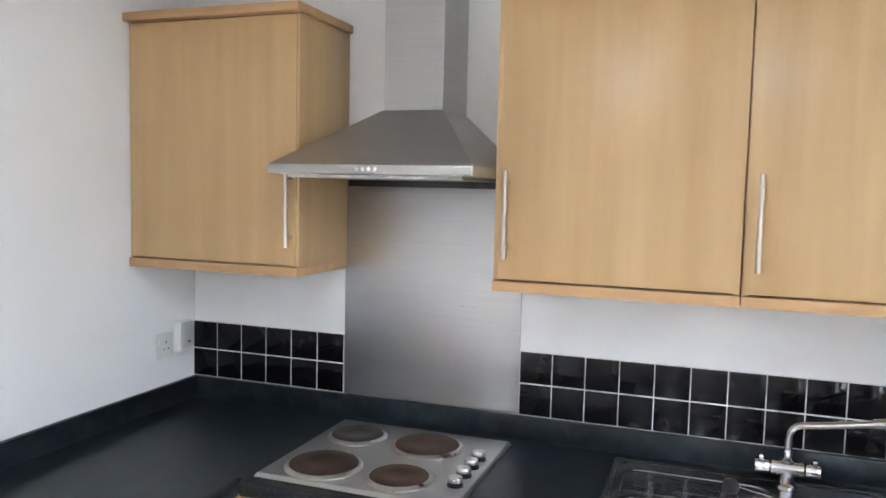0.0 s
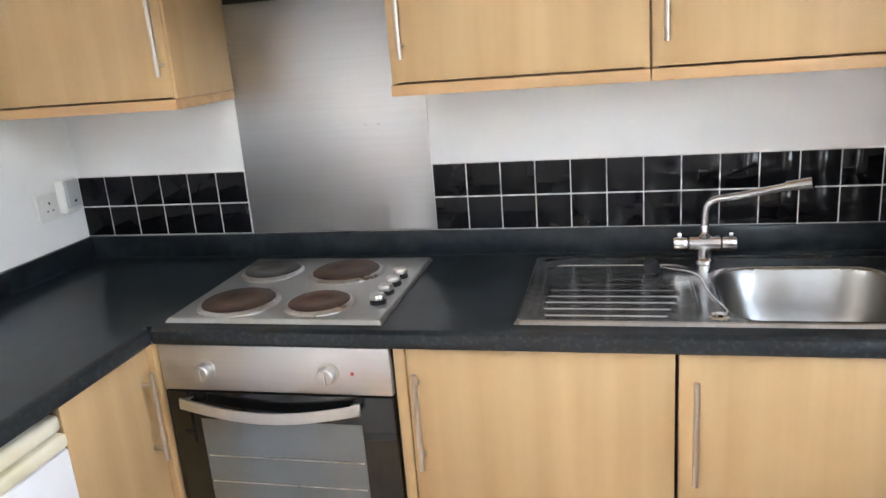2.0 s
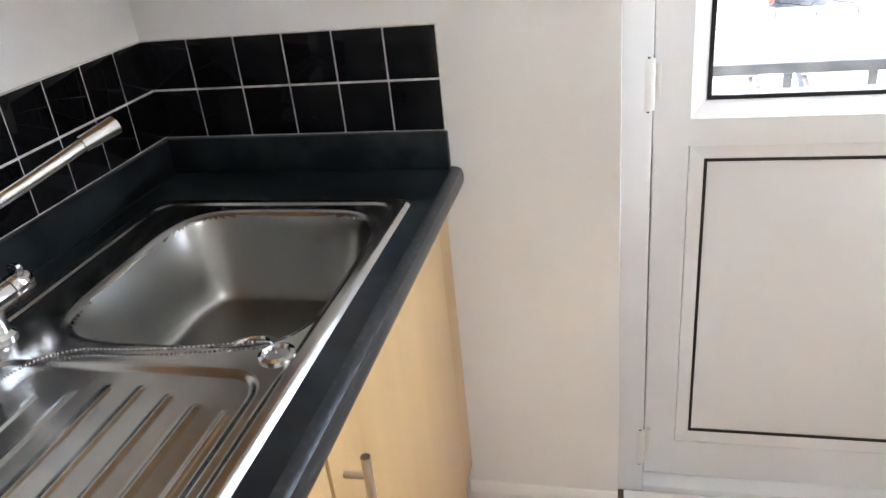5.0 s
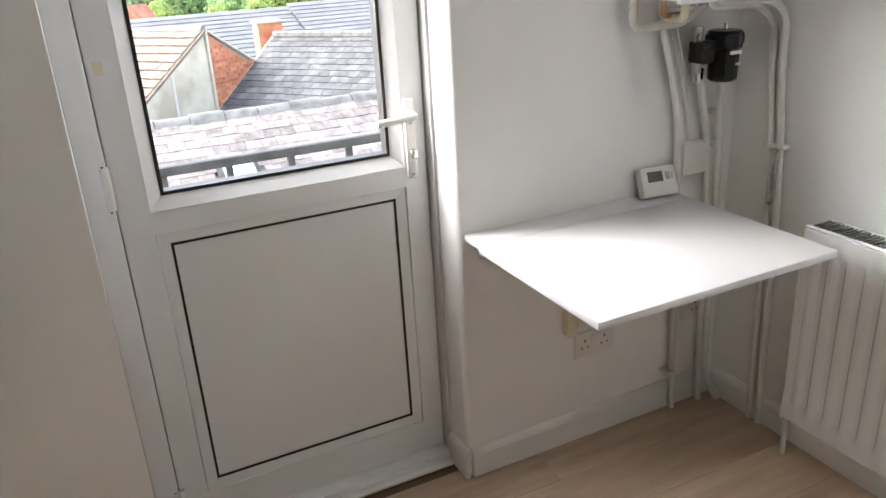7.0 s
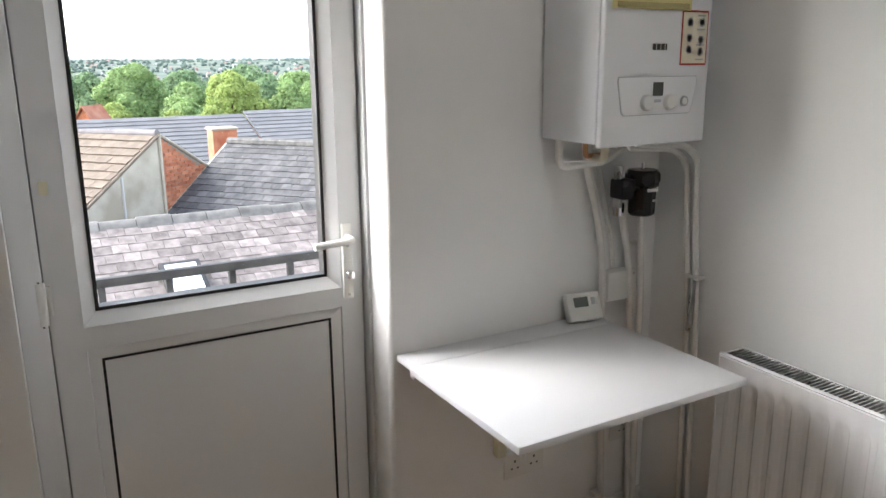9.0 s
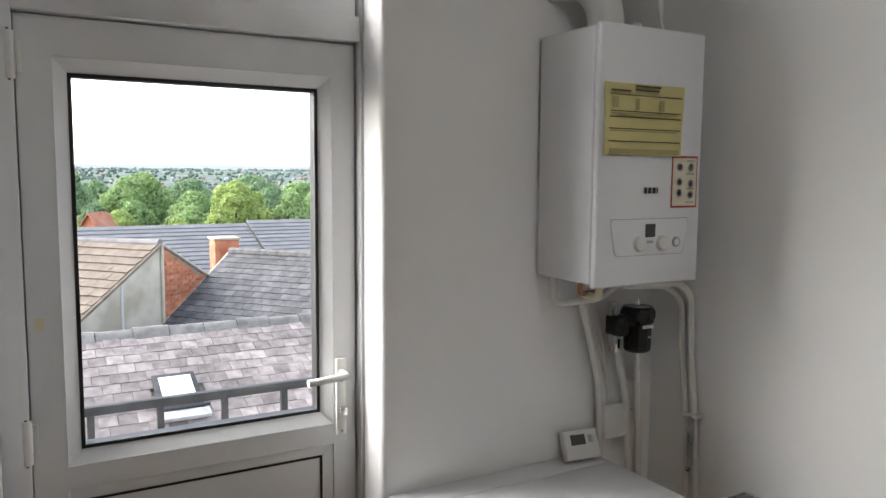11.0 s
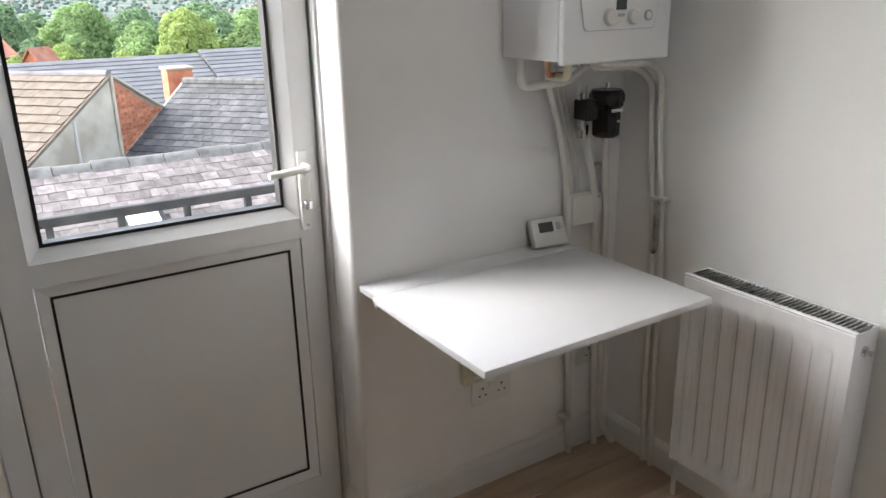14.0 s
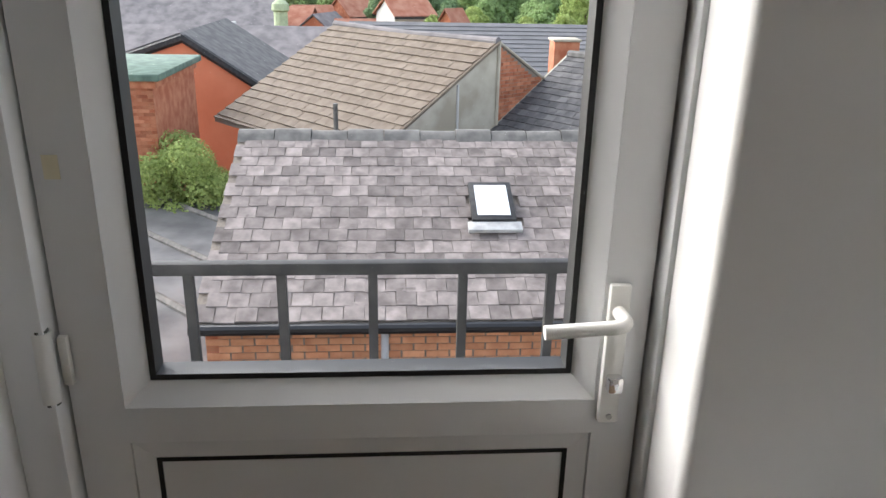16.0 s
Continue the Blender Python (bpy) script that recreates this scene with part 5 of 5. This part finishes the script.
def simple_house(name, label, cx, cy, wx, wy, eave, ridge, wallm, roofm, rot=0.0, windows=0, chimney=False):
    h = thing(name, (cx, cy, GZ), label, "house", "distant houses")
    q = Matrix.Translation((cx, cy, 0)) @ Matrix.Rotation(radians(rot), 4, "Z")

    def P(x, y, z):
        return q @ Vector((x, y, z))
    bm = bmesh.new()
    prof = [(-wx / 2, GZ), (wx / 2, GZ), (wx / 2, eave), (0, ridge - 0.1), (-wx / 2, eave)]
    hull(bm, [P(x, -wy / 2, z) for x, z in prof], [P(x, wy / 2, z) for x, z in prof])
    w = part("wall", bm, wallm, h, smooth=False)
    k = (ridge - eave) / (wx / 2)
    for s in (-1, 1):
        e = wx / 2 + 0.3
        f = [P(s * e, -wy / 2 - 0.2, ridge - k * e), P(0, -wy / 2 - 0.2, ridge), P(0, wy / 2 + 0.2, ridge), P(s * e, wy / 2 + 0.2, ridge - k * e)]
        part("roof", quad_slab(bmesh.new(), f, (0, 0, 0.12)), roofm, h, smooth=False)
        part("fascia", quad_slab(bmesh.new(), [P(s * e, -wy / 2 - 0.2, ridge - k * e - 0.12), P(s * e, wy / 2 + 0.2, ridge - k * e - 0.12), P(s * e, wy / 2 + 0.2, ridge - k * e + 0.05), P(s * e, -wy / 2 - 0.2, ridge - k * e + 0.05)], (-0.05, 0, 0)), RAILM, h, smooth=False)
    for i in range(windows):
        y = -wy / 2 + wy * (i + 0.5) / windows
        f = [P(-wx / 2 - 0.03, y - 0.45, eave - 1.9), P(-wx / 2 - 0.03, y + 0.45, eave - 1.9), P(-wx / 2 - 0.03, y + 0.45, eave - 0.5), P(-wx / 2 - 0.03, y - 0.45, eave - 0.5)]
        wn = part("window", quad_slab(bmesh.new(), f, (0.06, 0, 0)), WHITEW, h, "white window frame", smooth=False)
        g = [P(-wx / 2 - 0.04, y - 0.36, eave - 1.8), P(-wx / 2 - 0.04, y + 0.36, eave - 1.8), P(-wx / 2 - 0.04, y + 0.36, eave - 0.6), P(-wx / 2 - 0.04, y - 0.36, eave - 0.6)]
        part("pane", quad_slab(bmesh.new(), g, (0.02, 0, 0)), OVEN_PANE, wn, smooth=False)
    if chimney:
        c = P(0.3, wy * 0.3, 0)
        part("chimney", B(c.x - 0.35, c.x + 0.35, c.y - 0.5, c.y + 0.5, ridge - 0.8, ridge + 0.9, bevel=0.03), BRICK_J, h)
    return h


# long blue-grey roof behind the terrace, ridge seen level
lg = thing("long_grey_roof_building", (34, -9, GZ), "long building with a ribbed blue-grey roof", "building")
bm = bmesh.new()
for i in range(22):
    x0, x1 = 26.0 + i * 0.36, 26.0 + (i + 1) * 0.36
    za, zc = -3.4 + 0.36 * i * 0.36, -3.4 + 0.36 * (i + 1) * 0.36
    for y0, y1 in ((0.2, -9.8), (-9.82, -24)):
        rise = 0.0 if y0 > -5 else 0.12
        hull(bm, [(x0, y0, za + 0.03 + rise), (x1 + 0.05, y0, zc + 0.01 + rise), (x1 + 0.05, y1, zc + 0.01 + rise), (x0, y1, za + 0.03 + rise)],
             [(x0, y0, za - 0.05 + rise), (x1 + 0.05, y0, zc - 0.08 + rise), (x1 + 0.05, y1, zc - 0.08 + rise), (x0, y1, za - 0.05 + rise)])
part("roof", bm, SHEET, lg, "ribbed blue-grey roof in courses", smooth=False)
part("wall", B(26.2, 33.8, -24, 0.1, GZ, -3.45), BRICK_J, lg)
part("wall", B(33.7, 33.9, -24, 0.1, GZ, -0.75), BRICK_J, lg)

# orange gable, coping wall and low roofs to the north
og = thing("orange_gabled_house", (26, 6.5, GZ), "house with an orange painted gable and slate roof", "house")
O1, O2, O3, O0 = far(20, 4.9, -0.42), far(20, 3.35, -0.08), far(20, 1.2, -1.5), far(20, 6.5, -0.9)
part("gable_wall", quad_slab(bmesh.new(), [(O0.x, O0.y, GZ), (O3.x, O3.y, GZ), O3, O2, (O0.x, O0.y, O2.z - 1.4)], (4, 0.5, 0)), ORANGE, og, "orange painted wall", smooth=False)
part("bargeboard", T([O2 + Vector((-0.05, 0, 0)), O3 + Vector((-0.05, -0.1, -0.05))], 0.13, seg=6), RAILM, og, "black bargeboard")
part("bargeboard", T([O2 + Vector((-0.05, 0, 0)), Vector((O0.x - 0.05, O0.y, O2.z - 1.4))], 0.13, seg=6), RAILM, og, "black bargeboard")
part("roof", quad_slab(bmesh.new(), [O2 + Vector((0, 0.1, 0.05)), (O0.x, O0.y, O2.z - 1.35), (O0.x + 7, O0.y, O2.z - 1.35), O2 + Vector((7, 0.1, 0.05))], (0, 0, 0.1)), SLATE2, og, smooth=False)
part("roof", quad_slab(bmesh.new(), [O2 + Vector((0, 0.1, 0.05)), O3 + Vector((0, 0, 0.05)), O3 + Vector((7, 0, 0.05)), O2 + Vector((7, 0.1, 0.05))], (0, 0, 0.1)), SLATE2, og, smooth=False)
cw = thing("coped_brick_building", (20, 6, GZ), "orange brick building with a green coping", "building")
K0, K1 = far(16.5, 6.5, -0.5, 1.1), far(16.5, 3.05, -0.42, 1.1)
part("wall", B(K0.x, K0.x + 3.5, K1.y, K0.y + 1.5, GZ, K1.z - 0.2), BRICK_J, cw)
bm = bmesh.new()
for r2 in range(34):
    y = K1.y + 0.005 - 0.12 * (r2 % 2)
    while y < K0.y:
        zz = K1.z - 0.22 - 0.075 * r2
        box(bm, K0.x - 0.014, K0.x + 0.02, max(y, K1.y), y + 0.225, zz - 0.066, zz)
        y += 0.235
tagged(part("brickwork", bm, BRICK_J, cw, "orange-red bricks", smooth=False), kind="stuff")
part("corbel", B(K0.x - 0.08, K0.x + 3.5, K1.y - 0.08, K0.y + 1.5, K1.z - 0.3, K1.z - 0.15), BRICK_J, cw)
part("coping", B(K0.x - 0.2, K0.x + 3.6, K1.y - 0.2, K0.y + 1.5, K1.z - 0.15, K1.z, bevel=0.03), COPING, cw, "green weathered coping")
flr = thing("felt_roofed_shed", (13, 3.2, GZ), "low shed with a dark felt roof and pale battens", "shed")
FZ = -3.2
part("wall", B(4.6, 17.2, 0.75, 6.4, GZ, FZ - 0.1), MORTAR, flr)
part("roof", B(4.5, 17.4, 0.65, 6.6, FZ - 0.1, FZ, bevel=0.02), FELT, flr)
for i in range(7):
    a = Vector((5.6 + 1.9 * i, 0.9, FZ + 0.02))
    b = a + Vector((3.4, 3.4, 0))
    part("batten", T([a, b], 0.07, seg=6), RIDGE, flr, "pale roll batten")
simple_house("brick_terrace", "terraced brick houses with a slate roof and windows", 41, 7.6, 6, 13.5, -2.75, -1.4, BRICK_J, SLATE_FAR, 2, 9)
simple_house("brick_terrace", "terraced brick houses with a purple-grey slate roof", 60, 13, 7, 13, -2.7, -0.9, BRICK_J, SLATE_FAR, 8, 7, True)
simple_house("brick_terrace", "terraced brick houses with a red roof", 78, 17, 7, 16, -1.8, 0.2, ORANGE, ROOFRED, 6, 8, True)
simple_house("red_roofed_house", "small house with a red tiled roof", 75, 5.6, 4, 3.4, -3.2, -1.9, BRICK_J, ROOFRED, 20, 2)
simple_house("red_roofed_house", "small house with a red tiled roof", 70, 4.1, 3, 4.4, -3.5, -2.3, ORANGE, SLATE_FAR, 70, 2)
simple_house("red_roofed_house", "small house with a red tiled roof", 78, 1.7, 4, 4, -2.7, -1.3, BRICK_J, ROOFRED, 35, 2)
simple_house("red_roofed_house", "small house with a red tiled roof", 72, 7.4, 4, 4.4, -3.2, -1.9, ORANGE, ROOFRED, -10, 3)
simple_house("red_roofed_house", "small house with a red tiled roof", 66, 1.3, 3, 3, -3.4, -2.5, BRICK_J, ROOFRED, 10, 2)
simple_house("red_roofed_house", "white house with a red tiled roof", 62, -2.6, 3.4, 3.2, -1.7, -0.65, WHITEW, ROOFRED, 25, 2)
simple_house("red_roofed_house", "house with a red tiled roof", 58, -6.0, 2.0, 1.6, -2.5, -1.2, BRICK_J, ROOFRED, 45, 1)
simple_house("red_brick_house", "pale orange brick house on the slope", 110, 11.6, 8, 7.5, -0.6, 2.0, ORANGE, ROOFRED, 15, 3, True)
simple_house("white_house", "white house on the slope", 130, 6.8, 8, 9, 0.2, 1.6, WHITEW, WHITEW, 0, 3)
simple_house("white_house", "white house on the slope", 112, 15.5, 7, 5, 0.4, 2.2, WHITEW, SLATE_FAR, 5, 2)
st = thing("stone_finial", (50, 5.1, GZ), "pale green stone finial above the roofs", "finial")
part("shaft", lathe(bmesh.new(), (50, 5.1, GZ), (0, 0, 1), [(0.75, 0), (0.7, 3.2), (0.42, 3.6), (0.42, 4.5), (0.55, 4.6), (0.5, 4.95), (0.3, 5.15), (0.02, 5.25)], 10), GREENY, st)
lp = thing("street_lamp", (36.0, 5.3, GZ), "tall grey street lamp", "street lamp")
part("pole", R((36, 5.3, GZ), (36, 5.3, -0.9), 0.07, 0.05, 10), RAILM, lp)
part("head", B(35.6, 36.1, 5.1, 5.5, -0.92, -0.76, bevel=0.05), WHITEW, lp)


def foliage(bm_unused, lobes, n, size, rng):
    """Many small leaves lying along the skin of overlapping lobes, a few loose ones standing out."""
    vs, fs = [], []
    weight = [r3[0] * r3[2] for c, r3 in lobes]
    for c, r3 in rng.choices(lobes, weight, k=int(n * 2.3)):
        d = Vector((rng.gauss(0, 1), rng.gauss(0, 1), rng.gauss(0.25, 1))).normalized()
        p = Vector(c) + Vector((d.x * r3[0], d.y * r3[1], d.z * r3[2])) * (0.86 + 0.2 * rng.random() ** 1.5)
        s = size * rng.uniform(0.35, 0.85)
        nr = (Vector((d.x / r3[0], d.y / r3[1], d.z / r3[2])).normalized() + Vector((rng.gauss(0, 1), rng.gauss(0, 1), rng.gauss(0, 1))) * 0.33).normalized()
        a = nr.cross(Vector((rng.gauss(0, 1), rng.gauss(0, 1), rng.gauss(0, 1))))
        a = a.normalized() if a.length > 1e-4 else Vector((1, 0, 0))
        b = nr.cross(a)
        k = len(vs)
        if rng.random() < 0.3:
            p = Vector(c) + (p - Vector(c)) * 0.82
            a, b = a * 1.6, b * 1.6
        vs += [p + a * s * 0.6, p + b * s * 0.45 + nr * s * 0.1, p - a * s * 0.55, p - b * s * 0.45 + nr * s * 0.1]
        fs.append((k, k + 1, k + 2, k + 3))
    me = bpy.data.meshes.new("crown")
    me.from_pydata(vs, [], fs)
    return me


def tree(x, y, top, radius, material, seed, n=5200, size=0.3, name="tree", label="broad leafy green tree beyond the roofs", tall=1.0):
    rng = random.Random(seed)
    t = thing(name, (x, y, GZ), label, name)
    h = top - GZ
    bm = rod(bmesh.new(), (x, y, GZ), (x, y, GZ + h * 0.55), 0.05 * radius + 0.08, 0.03 * radius + 0.04, 10)
    for i in range(5):
        a = 2 * math.pi * i / 5 + rng.random()
        rod(bm, (x, y, GZ + h * (0.3 + 0.05 * i)), (x + radius * 0.6 * math.cos(a), y + radius * 0.6 * math.sin(a), GZ + h * (0.5 + 0.06 * i)), 0.06, 0.02, 6)
    part("trunk", bm, BARK, t)
    lobes = [((0, 0, h * 0.56), (radius * 0.72, radius * 0.72, h * 0.32))]
    for i in range(34):
        a = rng.uniform(0, 2 * math.pi)
        v = rng.uniform(-0.25, 1.0)
        ring = radius * (0.86 * math.sqrt(max(0.04, 1 - (v * 1.02) ** 2.2)) if v > 0.25 else 0.86)
        q = radius * rng.uniform(0.2, 0.36)
        d = max(0.0, ring - q * 0.55) * rng.uniform(0.7, 1.2)
        zz = h * (0.3 + 0.6 * v)
        lobes.append(((d * math.cos(a), d * math.sin(a), min(zz, h - q * 0.75 * tall)), (q, q * rng.uniform(0.9, 1.2), q * 0.75 * tall)))
    me = foliage(None, lobes, n, size, rng)
    me.materials.append(material)
    ob = new("crown", me)
    ob.parent = t
    return t


tree(78, -11.2, 2.2, 3.5, LEAF, 1, 9000, 0.3, label="big rounded mid-green tree beyond the roofs")
tree(66, -17.6, 1.35, 2.9, LEAF_Y, 2, 8000, 0.27, label="yellow-green leafy tree beyond the roofs")
for i, (x, y, top, r4, m) in enumerate([(72, -0.7, 0.4, 1.5, LEAF_D), (85, -4.1, 1.5, 2.2, LEAF_D), (90, -6.3, 1.9, 2.6, LEAF_D), (80, 10.2, 1.3, 3.4, LEAF), (84, 4.3, 0.1, 2.1, LEAF),
                                        (54, -4.3, -1.0, 0.9, LEAF_Y), (66, -8.2, -1.2, 1.6, LEAF_Y), (64, -13.6, -0.9, 2.1, LEAF), (60, -11.6, -1.6, 1.5, LEAF_Y),
                                        (72, -15.2, 0.1, 2.6, LEAF), (60, -14.6, -1.4, 1.7, LEAF_Y), (70, -21.6, 0.4, 2.6, LEAF_D), (66, -22.6, 0.0, 2.4, LEAF), (76, -27, 0.9, 3.6, LEAF),
                                        (66, -28.5, -0.2, 3.0, LEAF_Y), (84, -34, 1.2, 4.2, LEAF), (70, -35, 0.2, 3.6, LEAF), (90, -42, 1.4, 4.6, LEAF_D), (58, -18.6, -1.9, 1.6, LEAF),
                                        (92, 8.2, 1.2, 3.0, LEAF_D), (96, -20, 1.0, 4.0, LEAF_D), (104, -30, 1.6, 4.4, LEAF_D), (98, -9.5, 0.8, 3.0, LEAF_D), (58, -24.0, -1.6, 2.0, LEAF),
                                        (74, -7.0, -0.9, 1.6, LEAF_D), (100, 1.5, 0.9, 2.6, LEAF_D), (118, 14, 2.4, 4, LEAF), (69, 8.9, -1.6, 1.6, LEAF), (66, 10.6, -0.4, 2.0, LEAF),
                                        (84, -13.8, 0.6, 2.6, LEAF), (88, -17.5, 0.9, 3.0, LEAF_D), (76, -19.6, 0.2, 2.4, LEAF), (70, -10.0, -0.6, 2.0, LEAF), (68, -25.5, 0.1, 2.4, LEAF)]):
    tree(x, y, top, r4 * 1.12, m, 20 + i, 3600, 0.16 + 0.065 * r4)
sb = thing("shrub", (17.6, 2.7, GZ), "leafy green shrub growing between the buildings", "shrub")
part("stem", R((17.6, 2.7, GZ), (17.6, 2.7, -2.6), 0.06, 0.03), BARK, sb)
rg = random.Random(5)
me = foliage(None, [((rg.uniform(-0.6, 0.6), rg.uniform(-1.0, 0.9), 2.3 + rg.uniform(-0.9, 1.2)), (0.45, 0.5, 0.45)) for _ in range(22)], 9000, 0.085, rg)
me.materials.append(LEAF_Y)
ob = new("crown", me)
ob.parent = sb

# their haze comes only from the paled materials
# far hills and the town on them
bm = bmesh.new()
nxh, nyh = 26, 60
gh = []
for i in range(nxh + 1):
    row = []
    for j in range(nyh + 1):
        x, y = 230 + 700 * i / nxh, -700 + 1300 * j / nyh
        z = GZ - 1 + 13.5 * step(0, 0.8, i / nxh) * (0.8 + 0.25 * noise.noise((x * 0.004, y * 0.004, 0))) + 1.5 * noise.noise((x * 0.02, y * 0.02, 3))
        row.append(bm.verts.new((x, y, z)))
    gh.append(row)
for i in range(nxh):
    for j in range(nyh):
        bm.faces.new((gh[i][j], gh[i + 1][j], gh[i + 1][j + 1], gh[i][j + 1]))
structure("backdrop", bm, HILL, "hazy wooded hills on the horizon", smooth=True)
bm = bmesh.new()
prev = None
for j in range(61):
    y = -2200 + 70 * j
    z = 15 + 7 * noise.noise((y * 0.0016, 2.0, 0)) + 3 * noise.noise((y * 0.006, 5.0, 0))
    cur = [bm.verts.new((1150, y, GZ - 10)), bm.verts.new((1300, y, z)), bm.verts.new((1480, y, GZ - 10))]
    if prev:
        bm.faces.new((prev[0], cur[0], cur[1], prev[1])), bm.faces.new((prev[1], cur[1], cur[2], prev[2]))
    prev = cur
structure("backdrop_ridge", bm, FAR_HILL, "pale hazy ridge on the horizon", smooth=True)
rg = random.Random(8)
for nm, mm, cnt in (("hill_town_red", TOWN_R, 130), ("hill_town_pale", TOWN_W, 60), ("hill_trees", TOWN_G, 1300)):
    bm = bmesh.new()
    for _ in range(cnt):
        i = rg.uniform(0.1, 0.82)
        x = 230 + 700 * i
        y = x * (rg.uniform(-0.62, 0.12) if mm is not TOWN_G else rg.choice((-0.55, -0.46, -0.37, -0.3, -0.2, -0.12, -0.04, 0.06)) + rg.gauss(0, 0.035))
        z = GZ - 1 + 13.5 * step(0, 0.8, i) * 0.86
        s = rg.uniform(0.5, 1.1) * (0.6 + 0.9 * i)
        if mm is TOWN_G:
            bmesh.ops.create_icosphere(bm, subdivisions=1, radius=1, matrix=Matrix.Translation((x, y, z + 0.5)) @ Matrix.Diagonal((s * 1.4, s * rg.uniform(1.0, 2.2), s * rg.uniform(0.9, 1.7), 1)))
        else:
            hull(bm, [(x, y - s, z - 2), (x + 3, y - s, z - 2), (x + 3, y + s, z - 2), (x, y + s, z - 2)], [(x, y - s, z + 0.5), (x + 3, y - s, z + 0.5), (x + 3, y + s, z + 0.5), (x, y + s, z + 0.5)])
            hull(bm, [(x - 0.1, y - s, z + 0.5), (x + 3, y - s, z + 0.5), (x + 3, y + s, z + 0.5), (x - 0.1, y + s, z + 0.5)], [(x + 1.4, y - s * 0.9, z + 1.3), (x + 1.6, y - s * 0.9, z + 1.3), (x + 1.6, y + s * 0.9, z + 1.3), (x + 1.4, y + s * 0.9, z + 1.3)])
    solo(nm, bm, mm, "tiny haze-coloured houses and woods on the far hillside", "hillside", kind="stuff", smooth=mm is TOWN_G)


# ---- pieces: floor planks, slates, bricks ----
floor = bpy.data.objects["floor"]
plank_mesh = finish("plank", B(-0.0945, 0.0945, -0.6, 0.6, -0.012, 0, bevel=0.0012, seg=1), FLOORW, False)
rg = random.Random(2)
row = 0
x = 0.06
while x < W + 0.06:
    y = 0.0 + rg.uniform(0.0, 1.1)
    while y > -D:
        a, b = min(y, -0.002), max(y - 1.2, -D + 0.002)
        if a - b > 0.02:
            piece(plank_mesh, pose(x, (a + b) / 2, rg.uniform(-0.0004, 0)) @ Matrix.Diagonal((1, (a - b) / 1.2, 1, 1)), floor, "floor_plank")
        y -= 1.2015
    x += 0.1905
    row += 1

rg = random.Random(3)
slate_mesh = finish("slate", hull(bmesh.new(), [(-0.005, -0.098, -0.002), (-0.005, 0.098, -0.002), (0.235, 0.098, -0.008), (0.235, -0.098, -0.008)],
                                  [(0.0, -0.097, 0.008), (0.0, 0.097, 0.008), (0.235, 0.097, 0.0), (0.235, -0.097, 0.0)]), SLATE, False)
off = Vector(nb["at"])
slope_len = math.hypot(RX - EX, RZ - EZ)
rows = int(slope_len / 0.188)
rest = bmesh.new()
turn = pose(0, 0, 0, 0, -tilt, 0)
for k in range(rows):
    s = k * 0.188
    x, z = EX + s * math.cos(radians(tilt)), EZ + s * math.sin(radians(tilt))
    y = NY0 - 0.1 - (0.1 if k % 2 else 0.0)
    while y > NY1 + 0.1:
        inside = 9.42 < x < 10.06 and -2.8 < y < -2.28
        if not inside:
            m = Matrix.Translation((x, y, z - 0.012 + rg.uniform(0, 0.006))) @ turn @ pose(rg.uniform(-0.012, 0.004), 0, 0, rg.uniform(-1.2, 1.2), rg.uniform(-0.8, 1.2), rg.uniform(-1.8, 1.8))
            if k < 10 and y > -5.4:
                piece(slate_mesh, Matrix.Translation(-off) @ m, rf, "slate")
            else:
                c = [(-0.005, -0.098, -0.002), (-0.005, 0.098, -0.002), (0.235, 0.098, -0.008), (0.235, -0.098, -0.008)]
                d = [(0.0, -0.097, 0.008), (0.0, 0.097, 0.008), (0.235, 0.097, 0.0), (0.235, -0.097, 0.0)]
                hull(rest, [m @ Vector(v) for v in c], [m @ Vector(v) for v in d])
        y -= 0.2
tagged(part("slates", rest, SLATE_J, rf, "weathered grey slates", smooth=False), kind="stuff")

brick_mesh = finish("brick", B(-0.012, 0.02, -0.1075, 0.1075, -0.0325, 0.0325), BRICK, False)
wall_ob = [o for o in nb.children if o.name.startswith("wall")][0]
for k in range(12):
    y = NY0 - 0.19 - (0.117 if k % 2 else 0)
    while y > -4.0:
        piece(brick_mesh, Matrix.Translation(Vector((EX + 0.14, y, EZ - 0.14 - 0.075 * k)) - off), wall_ob, "brick")
        y -= 0.235
